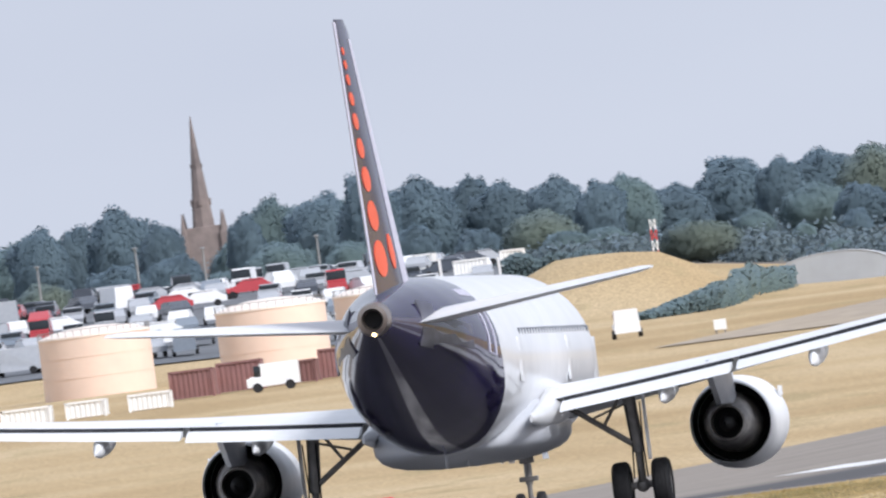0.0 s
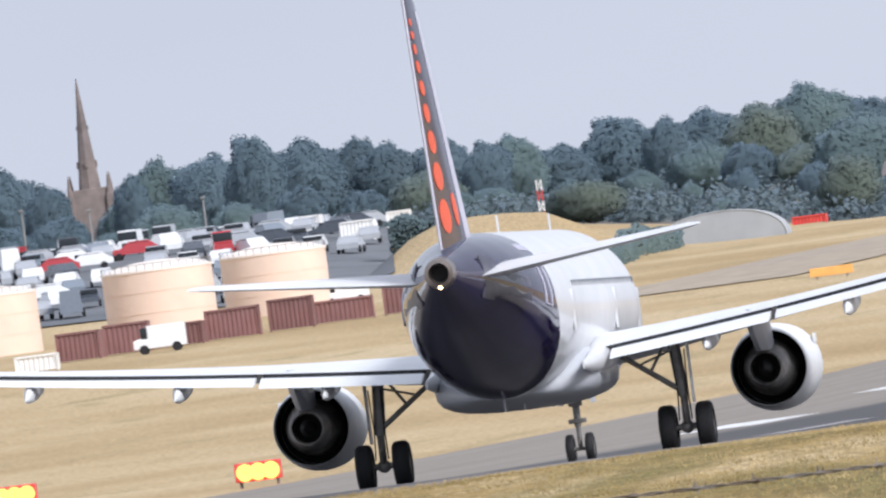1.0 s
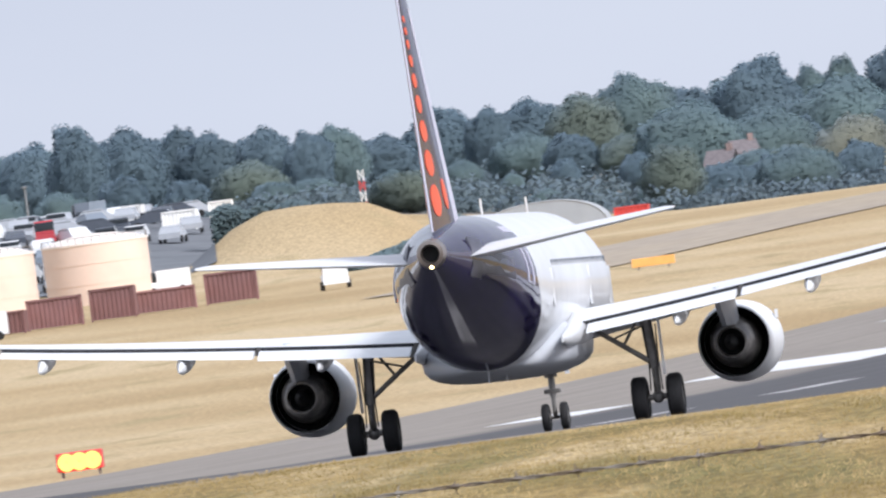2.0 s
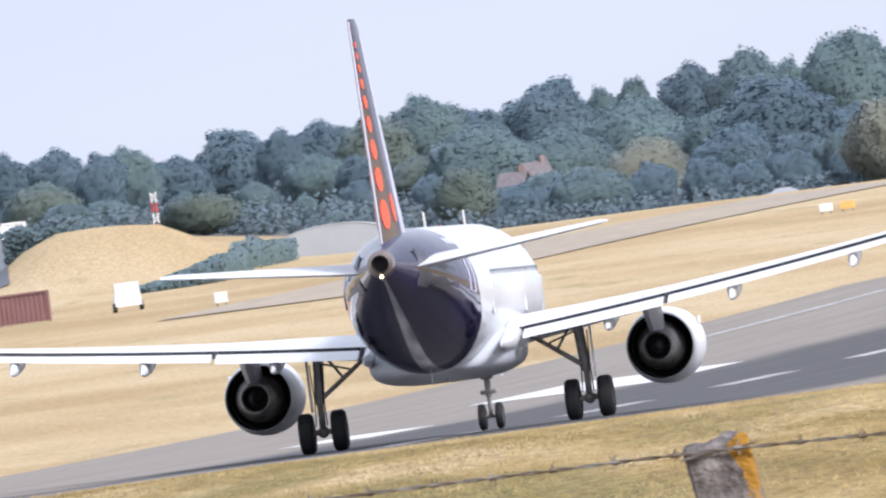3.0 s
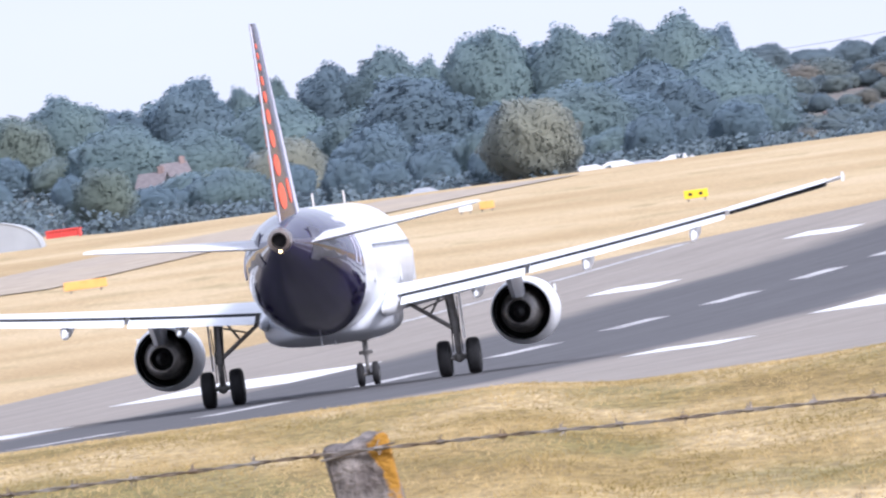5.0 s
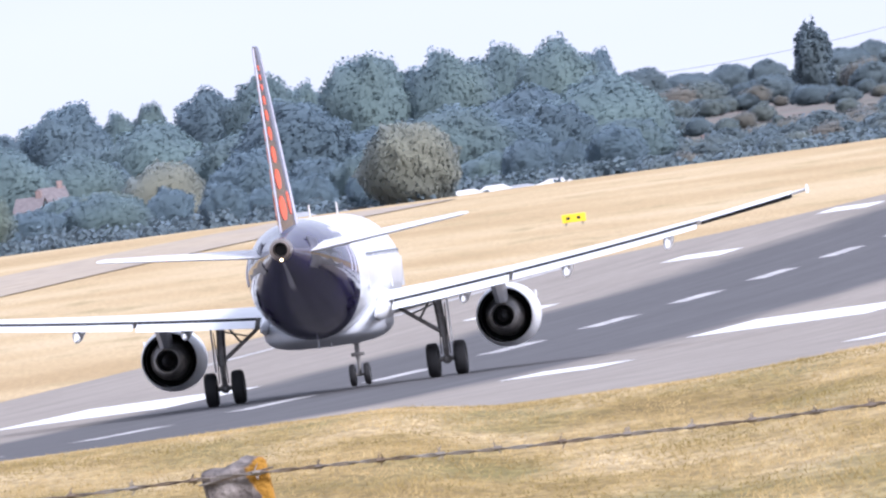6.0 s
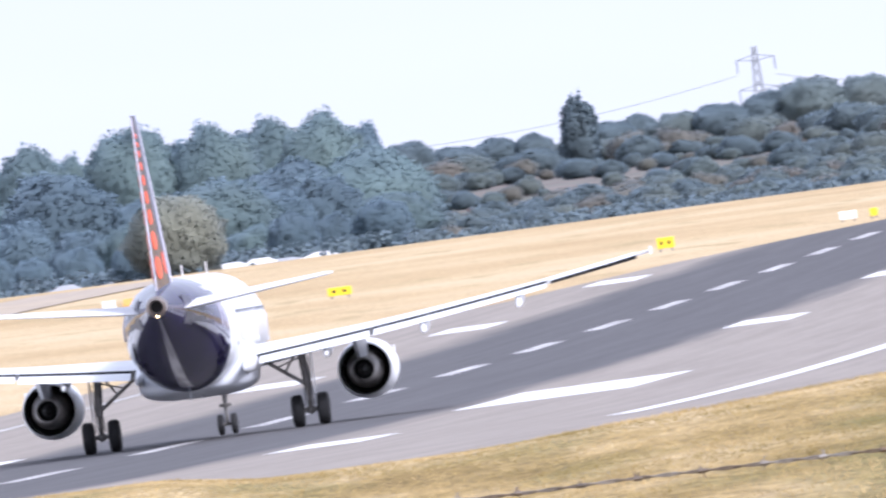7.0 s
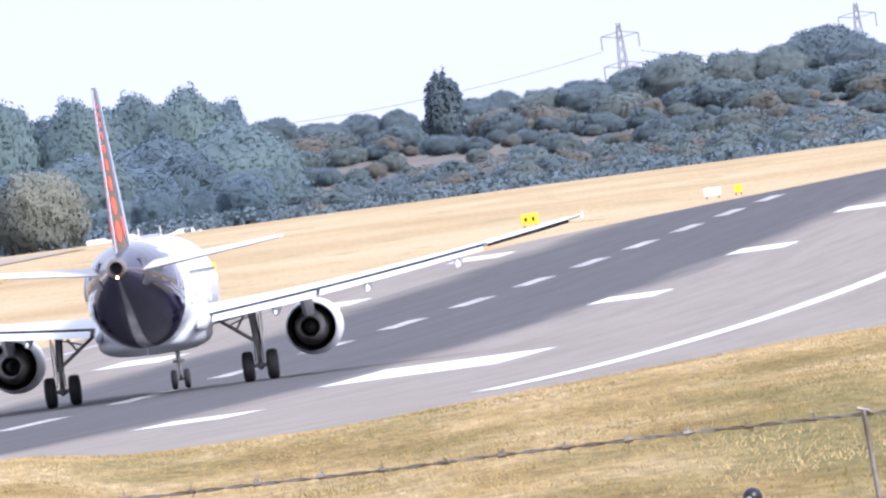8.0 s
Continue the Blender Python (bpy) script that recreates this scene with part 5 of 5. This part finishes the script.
def house(az, d, top, wide, wall, label):
    p = aim(az, 0, d)
    zt = EYE_Z + d * math.tan(radians(top))
    ob = thing("house", pose(p.x, p.y, zt - 4.6, 0, 0, rng.uniform(-25, 25)) @ Matrix.Diagonal((0.66, 0.66, 0.66, 1)), label, "house", "houses among the trees")
    hw = wide / 2
    bm = bmesh.new()
    box(bm, -hw, 0, -2, hw, 7, 4.6)
    body = part("wall", bm, wall, ob, smooth=False)
    bm = bmesh.new()
    loft(bm, [[Vector((x, y, zz)) for y, zz in ((-0.4, 4.45), (3.5, 7.0), (7.4, 4.45), (7.4, 4.65), (3.5, 7.2), (-0.4, 4.65))] for x in (-hw - 0.3, hw + 0.3)])
    roof = part("roof", bm, TILES, ob, smooth=False)
    bm = bmesh.new()
    box(bm, hw * 0.5, 3.0, 6.2, hw * 0.5 + 0.8, 3.8, 8.0)
    part("chimney", bm, BRICK, roof, smooth=False)
    for x in (-hw * 0.55, hw * 0.55):
        for zz in (0.6, 3.0):
            bm = bmesh.new()
            box(bm, x - 0.7, -0.06, zz, x + 0.7, 0.03, zz + 1.2)
            w = part("window", bm, SIGN_WHITE, body, smooth=False)
            bm = bmesh.new()
            box(bm, x - 0.6, -0.08, zz + 0.1, x + 0.6, -0.06, zz + 1.1)
            part("pane", bm, GLASS_DARK, w, smooth=False)


house(-0.905, 2400, 0.215, 3.8, CREAM, "cream rendered house with a tiled roof half hidden by trees")
house(-0.83, 2420, 0.232, 3.6, BRICK, "red brick house with a tiled roof half hidden by trees")
for az, e in ((0.66, .150),):
    house(az, 2650, e - 0.012, 4.6, BRICK, "distant red brick house on the scrubby hillside")
for az, e in ((1.155, .182),):
    d = 2690
    p = aim(az, 0, d)
    car(p, 90, CAR_WHITE, "white van parked on the far hillside", 0.9, 1.5, True)

# white vehicles along the far edge of the grass
for az, long_, tall in ((0.10, 5.0, 1.9), (0.165, 5.4, 2.0), (0.225, 4.4, 1.6), (0.31, 4.6, 1.8), (-0.285, 4.4, 1.9), (-0.15, 4.2, 1.0)):
    car(aim(az, 0, 2235), 90, CAR_SILVER if long_ < 4.5 else CAR_WHITE, "white car parked along the far edge of the field", tall * 0.66, long_ * 0.8)
for az, d in ((-2.20, 1790), (-2.64, 1586)):
    car(aim(az, 0, d), 90, CAR_WHITE, "white service van beside the red-brown containers", 1.8, 3.4, True)
car(aim(-1.815, 0, 1640), 4, CAR_WHITE, "white service van on the grass by the mound", 1.9, 3.6, True)


# ------------------------------------------------------------------ red and white mast, signs and lights on the airfield
def mast():
    d = 2000
    p = aim(-1.725, 0, d)
    z = ground_z(p.x, p.y)
    h = EYE_Z + d * math.tan(radians(0.280)) - z
    ob = thing("banded_mast", pose(p.x, p.y, z), "slim lattice mast banded red and white by the mound", "mast")
    n = 7
    for k in range(n):
        bm = bmesh.new()
        z0, z1 = h * k / n, h * (k + 1) / n
        for sx, sy in ((-1, -1), (1, -1), (1, 1), (-1, 1)):
            rod(bm, (sx * 0.2, sy * 0.2, z0), (sx * 0.2, sy * 0.2, z1), 0.045, seg=5)
        for sx in (-1, 1):
            rod(bm, (-0.2 * sx, -0.2, z0), (0.2 * sx, -0.2, z1), 0.025, seg=5)
            rod(bm, (-0.2 * sx, 0.2, z0), (0.2 * sx, 0.2, z1), 0.025, seg=5)
        part("lattice_section", bm, SIGN_RED if k % 2 else SIGN_WHITE, ob, smooth=False)


mast()


def sign(az, d, el0, el1, wide, face, label, bars=0):
    p = aim(az, 0, d)
    z = ground_z(p.x, p.y)
    z1 = max(EYE_Z + d * math.tan(radians(el1)), z + 0.7)
    h = z1 - z
    ob = thing("airfield_sign", pose(p.x, p.y, z, 0, 0, -2), label, "sign", "airfield signs")
    bm = bmesh.new()
    box(bm, -wide / 2, -0.12, h * 0.25, wide / 2, 0.12, h, 0.03)
    body = part("panel", bm, face, ob, smooth=False)
    for x in (-wide * 0.35, wide * 0.35):
        bm = bmesh.new()
        rod(bm, (x, 0, -0.2), (x, 0, h * 0.3), 0.05, seg=6)
        part("leg", bm, STEEL, ob)
    for k in range(bars):
        bm = bmesh.new()
        x = -wide * 0.22 + wide * 0.44 * k / max(1, bars - 1)
        box(bm, x - wide * 0.09, -0.135, h * 0.5, x + wide * 0.06, -0.122, h * 0.76)
        part("lettering_bar", bm, SIGN_BLACK, body, smooth=False)


sign(0.348, 1540, -0.011, 0.010, 1.5, SIGN_YELLOW, "yellow airfield sign with dark lettering on the grass", 2)
sign(1.110, 1560, 0.001, 0.027, 1.1, SIGN_YELLOW, "yellow airfield sign with dark lettering on the grass", 2)
sign(1.537, 1602, 0.012, 0.025, 1.1, SIGN_WHITE, "small white marker board on the grass")
sign(1.597, 1602, 0.012, 0.025, 0.5, SIGN_YELLOW, "small yellow marker board on the grass")
sign(-1.080, 1480, -0.04, -0.012, 2.6, ORANGE, "orange-yellow sign board standing in dry grass")
sign(-0.185, 1700, 0.02, 0.036, 0.9, SIGN_WHITE, "white marker board in the field")
sign(-0.135, 1700, 0.016, 0.026, 1.0, ORANGE, "orange and white marker board in the field")
sign(-1.60, 1580, 0.010, 0.030, 0.8, SIGN_WHITE, "white marker board in the field")


def papi(az, d):
    """An approach light unit: a box on legs, coloured red for the lamps' glow, with lit red lenses to the approach
    side, enlarged for glare.
    """
    p = aim(az, 0, d)
    z = ground_z(p.x, p.y)
    ob = thing("approach_light_unit", pose(p.x, p.y, z), "squat approach light unit glowing red beside the runway", "airfield light", "approach lights")
    # red housing colour stands for the glow round the lenses
    bm = bmesh.new()
    box(bm, -0.75, -0.4, 0.2, 0.75, 0.7, 0.82, 0.04)
    part("housing", bm, SIGN_RED, ob, smooth=False)
    for x in (-0.6, 0.6):
        for y in (-0.25, 0.55):
            bm = bmesh.new()
            rod(bm, (x, y, -0.15), (x, y, 0.3), 0.035, seg=6)
            part("leg", bm, STEEL, ob)
    for x in (-0.42, 0.0, 0.42):
        bm = bmesh.new()
        lathe(bm, [(-0.44, 0.02), (-0.46, 0.26), (-0.40, 0.29)], pose(x, 0, 0.5), 16, caps=False)
        part("lens", bm, PAPI_RED, ob, "glowing red lens")


papi(-2.455, 800)
papi(-3.02, 850)


# ------------------------------------------------------------------ pylons and their line
def pylon(az, d, top):
    p = aim(az, 0, d)
    z = ground_z(p.x, p.y)
    h = EYE_Z + d * math.tan(radians(top)) - z
    k = d / 4700
    ob = thing("electricity_pylon", pose(p.x, p.y, z, 0, 0, 12), "tall grey lattice electricity pylon on the skyline", "pylon", "electricity pylons")

    def half(u):
        return k * (1.35 - 0.7 * min(1, u / 0.75)) if u < 0.75 else k * 0.65 * (1 - 0.55 * (u - 0.75) / 0.25)
    bm = bmesh.new()
    n = 11
    for i in range(n):
        u0, u1 = i / n, (i + 1) / n
        a, b = half(u0), half(u1)
        for sx, sy in ((-1, -1), (1, -1), (1, 1), (-1, 1)):
            rod(bm, (sx * a, sy * a, h * u0), (sx * b, sy * b, h * u1), 0.11, seg=4)
        for sy in (-1, 1):
            rod(bm, (-a, sy * a, h * u0), (b, sy * b, h * u1), 0.05, seg=4)
            rod(bm, (a, sy * a, h * u0), (-b, sy * b, h * u1), 0.05, seg=4)
    part("lattice_tower", bm, PYLON_STEEL, ob, smooth=False)
    reach = d * math.tan(radians(0.046))
    for dz, rr in ((0.0025, 0.97), (0.0078, 1.0)):
        zz = h - d * math.tan(radians(0.028 if rr < 1 else 0.098))
        for sx in (-1, 1):
            bm = bmesh.new()
            rod(bm, (0, -0.3, zz + 0.7 * k), (sx * reach * rr, 0, zz), 0.07, seg=4)
            rod(bm, (0, 0.3, zz - 0.5 * k), (sx * reach * rr, 0, zz), 0.07, seg=4)
            arm = part("cross_arm", bm, PYLON_STEEL, ob, smooth=False)
            bm = bmesh.new()
            rod(bm, (sx * reach * rr, 0, zz), (sx * reach * rr, 0, zz - 2.6 * k), 0.12, seg=6)
            part("insulator", bm, PYLON_STEEL, arm)


pylon(1.372, 4500, 0.438)
pylon(1.922, 4800, 0.411)


def line_wire(pts, r, name, label):
    bm = bmesh.new()
    for a, b in zip(pts, pts[1:]):
        rod(bm, a, b, r, seg=5, caps=False)
    return tagged(new(name, mesh_of(name, bm, PYLON_STEEL)), label, "power line")


def sag(a, b, drop, n=24):
    return [a + (b - a) * (i / n) - Vector((0, 0, drop * 4 * (i / n) * (1 - i / n))) for i in range(n + 1)]


line_wire(sag(aim(-0.2, 0.372, 4300), aim(1.326, 0.375, 4500), 5.0), 0.06, "power_line", "thin sagging power line across the pale sky")
line_wire(sag(aim(1.417, 0.368, 4500), aim(1.88, 0.352, 4800), 2.6), 0.06, "power_line", "thin sagging power line between the pylons")


# ------------------------------------------------------------------ perimeter fence on the bank
FD = 46.0


def fence_post(az, wide, lean, top):
    p = aim(az, 0, FD)
    z = ground_z(p.x, p.y)
    h = EYE_Z + FD * math.tan(radians(top)) - z
    ob = thing("fence_post", pose(p.x, p.y, z, 0, lean, 0), "weathered grey concrete fence post crusted with orange lichen", "fence post")
    bm = bmesh.new()
    hw = wide / 2
    box(bm, -hw, -hw, -0.3, hw, hw, h, 0.012)
    bmesh.ops.subdivide_edges(bm, edges=bm.edges[:], cuts=9, use_grid_fill=True)
    for v_ in bm.verts:
        q = v_.co
        n_ = noise.noise(q * 9) * 0.009 + noise.noise(q * 30) * 0.006
        v_.co += Vector((q.x, q.y, 0)).normalized() * n_ + Vector((0, 0, noise.noise(q * 22) * 0.016 if q.z > h - 0.05 else 0))
    part("shaft", bm, POST, ob)
    for zz in (h - 0.02, h - 0.20):
        bm = bmesh.new()
        rod(bm, (-hw - 0.01, -hw - 0.008, zz), (hw + 0.01, -hw - 0.008, zz - 0.004), 0.0022, seg=5)
        part("tie_wire", bm, GALV, ob)


def post_material():
    m = material("lichened_concrete", (0.080, 0.066, 0.062), 0.95, vary=0.55, scale=34, bump=1.0, second=(0.21, 0.185, 0.17), second_scale=14)
    n, l = m.node_tree.nodes, m.node_tree.links
    b = n["Principled BSDF"]
    src = b.inputs["Base Color"].links[0].from_socket
    tc = n.new("ShaderNodeTexCoord")
    spots = n.new("ShaderNodeTexNoise")
    spots.inputs["Scale"].default_value, spots.inputs["Detail"].default_value = 13.0, 8.0
    l.new(tc.outputs["Object"], spots.inputs["Vector"])
    r = n.new("ShaderNodeValToRGB")
    r.color_ramp.elements[0].position, r.color_ramp.elements[1].position = 0.60, 0.65
    sep = n.new("ShaderNodeSeparateXYZ")        # lichen keeps to the eastern face and edge
    l.new(tc.outputs["Object"], sep.inputs[0])
    side = n.new("ShaderNodeMath")
    side.operation = "MULTIPLY_ADD"
    side.inputs[1].default_value = 1.5
    l.new(sep.outputs[0], side.inputs[0])
    l.new(spots.outputs["Fac"], side.inputs[2])
    l.new(side.outputs[0], r.inputs[0])
    mx = n.new("ShaderNodeMixRGB")
    mx.inputs[2].default_value = (0.34, 0.17, 0.02, 1)
    l.new(r.outputs[0], mx.inputs[0])
    l.new(src, mx.inputs[1])
    l.new(mx.outputs[0], b.inputs["Base Color"])
    return m


POST = post_material()
fence_post(-0.275, 0.122, -8.0, -0.441)
fence_post(-4.2, 0.122, 2.0, -0.465)
fence_post(3.6, 0.122, -2.0, -0.55)


def barbed_wire(rows, label, seed):
    """Two strands twisted together, with a four-pointed barb about every 11 cm."""
    rng = random.Random(seed)
    top = thing("barbed_wire", Matrix(), label, "barbed wire", "fence wires")
    pts = [aim(a, e, FD - 0.07) for a, e in rows]
    cum = [0.0]
    for a, b in zip(pts, pts[1:]):
        cum.append(cum[-1] + (b - a).length)

    def at(s):
        for i in range(len(pts) - 1):
            if s <= cum[i + 1]:
                return pts[i].lerp(pts[i + 1], (s - cum[i]) / (cum[i + 1] - cum[i]))
        return pts[-1]
    bm = bmesh.new()
    n = int(cum[-1] / 0.014)
    for ph in (0, math.pi):
        prev = None
        rings = []
        for i in range(n + 1):
            s = cum[-1] * i / n
            a = s / 0.055 * math.tau / 2 + ph
            c = at(s) + Vector((0, math.cos(a) * 0.0022, math.sin(a) * 0.0022 + 0.0035 * noise.noise(Vector((s * 3, seed, 0)))))
            rings.append([c + Vector((0, 0.0019 * math.cos(k * math.tau / 5), 0.0019 * math.sin(k * math.tau / 5))) for k in range(5)])
        loft(bm, rings)
    part("strand", bm, GALV, top, "twisted rusty strands")
    s = 0.05
    while s < cum[-1]:
        c = at(s)
        bm = bmesh.new()
        for k in range(5):
            a = rng.uniform(0, math.tau)
            q = c + Vector((-0.006 + 0.003 * k, 0, 0))
            lathe(bm, [(-0.0016, 0.0052), (0.0016, 0.0052)], Matrix.Translation(q) @ pose(0, 0, 0, 0, 0, 90), 6)
        for k in range(4):
            a = rng.uniform(0, math.tau) if k else 1.4
            dv = Vector((rng.uniform(-0.4, 0.4), 0.5 * math.cos(a), math.sin(a))).normalized()
            rod(bm, c + Vector((-0.005 + 0.0033 * k, 0, 0)), c + dv * rng.uniform(0.012, 0.019), 0.0019, 0.0006, 5)
        part("barb", bm, GALV, top)
        s += rng.uniform(0.104, 0.122)
    return top


barbed_wire([(-4.2, -0.485), (-1.74, -0.474), (-0.50, -0.482), (0.20, -0.505), (0.72, -0.516), (1.27, -0.522), (1.87, -0.534), (3.6, -0.56)], "rusty twisted barbed wire strung along the fence top", 3)
barbed_wire([(-4.2, -0.71), (-0.50, -0.698), (0.20, -0.724), (1.27, -0.80), (3.6, -0.84)], "rusty twisted barbed wire, lower strand of the fence", 4)
bm = bmesh.new()
a_, b_ = aim(1.817, -0.524, FD - 0.08), aim(1.842, -1.1, FD - 0.08)
rod(bm, a_, b_, 0.005, 0.005, 8)
rod(bm, a_ + Vector((-0.012, 0, 0.004)), a_ + Vector((0.012, 0, -0.004)), 0.004, seg=6)
tagged(new("fence_dropper", mesh_of("fence_dropper", bm, GALV)), "thin galvanised dropper tied to the barbed wire", "fence dropper")


def crow():
    d = 113.0
    p = aim(1.560, 0, d)
    z = ground_z(p.x, p.y)
    s = (EYE_Z + d * math.tan(radians(-0.668)) - z)
    k = max(0.25, s) / 0.30
    ob = thing("crow", pose(p.x, p.y, z, 0, 0, 160) @ Matrix.Diagonal((k, k, k, 1)), "black crow standing in the dry grass", "bird")
    bm = bmesh.new()
    bmesh.ops.create_uvsphere(bm, u_segments=16, v_segments=10, radius=1, matrix=pose(0, 0, 0.15, 25) @ Matrix.Diagonal((0.06, 0.14, 0.065, 1)))
    body = part("body", bm, FEATHER, ob)
    bm = bmesh.new()
    bmesh.ops.create_uvsphere(bm, u_segments=14, v_segments=10, radius=1, matrix=pose(0, 0.12, 0.265) @ Matrix.Diagonal((0.036, 0.045, 0.036, 1)))
    head = part("head", bm, FEATHER, ob)
    bm = bmesh.new()
    rod(bm, (0, 0.15, 0.262), (0, 0.215, 0.25), 0.014, 0.003, 8)
    part("bill", bm, BEAK, head)
    bm = bmesh.new()
    loft(bm, [[Vector((x, y, zz)) for x, zz in ((-w, c), (0, c + 0.012), (w, c), (0, c - 0.012))] for y, w, c in ((-0.10, 0.03, 0.13), (-0.26, 0.045, 0.08))])
    part("tail", bm, FEATHER, ob)
    for x in (-0.025, 0.025):
        bm = bmesh.new()
        rod(bm, (x, 0.01, 0.11), (x, 0.02, 0.0), 0.006, seg=6)
        part("leg", bm, FEATHER, ob)


crow()


def tussocks():
    """Blades of dry grass on the bank, thick enough to break its outline."""
    rng = random.Random(8)
    verts, faces = [], []
    for i in range(80000):
        az = rng.uniform(-2.7, 2.4)
        d = 118 + 150 * rng.random() ** 0.8
        p = aim(az, 0, d)
        z = ground_z(p.x, p.y) - 0.01
        hh = rng.uniform(0.02, 0.045) * (1 + 0.9 * max(0.0, noise.noise(Vector((p.x * 1.3, p.y * 0.12, 5)))))
        for j in range(1):
            bx, lx = rng.uniform(-0.05, 0.05), rng.uniform(-0.05, 0.05)
            w = rng.uniform(0.003, 0.007)
            b0 = len(verts)
            verts += [(p.x + bx - w, p.y, z), (p.x + bx + w, p.y, z), (p.x + bx + lx, p.y + rng.uniform(-.02, .02), z + hh)]
            faces.append((b0, b0 + 1, b0 + 2))
    me = bpy.data.meshes.new("dry_grass")
    me.from_pydata(verts, [], faces)
    me.materials.append(STRAW)
    tagged(new("dry_grass", me), "short dry straw-coloured grass blades on the bank", "grass", kind="stuff")


tussocks()


# ------------------------------------------------------------------ what moves
ROLL = [(0.0, 0.0), (0.5, 18.6), (1.0, 38.7), (1.5, 59.6), (2.25, 92.1), (3.0, 125.2), (3.5, 147.1), (4.0, 168.4), (4.5, 190.7), (5.0, 214.4), (5.75, 252.0), (6.5, 291.6), (7.0, 317.9), (7.5, 343.5), (8.0, 368.9)]


def motions():
    rows = []
    for t, s in ROLL:
        p = on_runway(s, 0.0, 0.055)
        pitch = math.degrees(math.atan2(level(s + 6) - level(s - 6), 12.0))
        rows.append((t, pose(p.x, p.y, p.z, pitch, 0, -math.degrees(PSI))))
    walk(AIRLINER, rows)


motions()
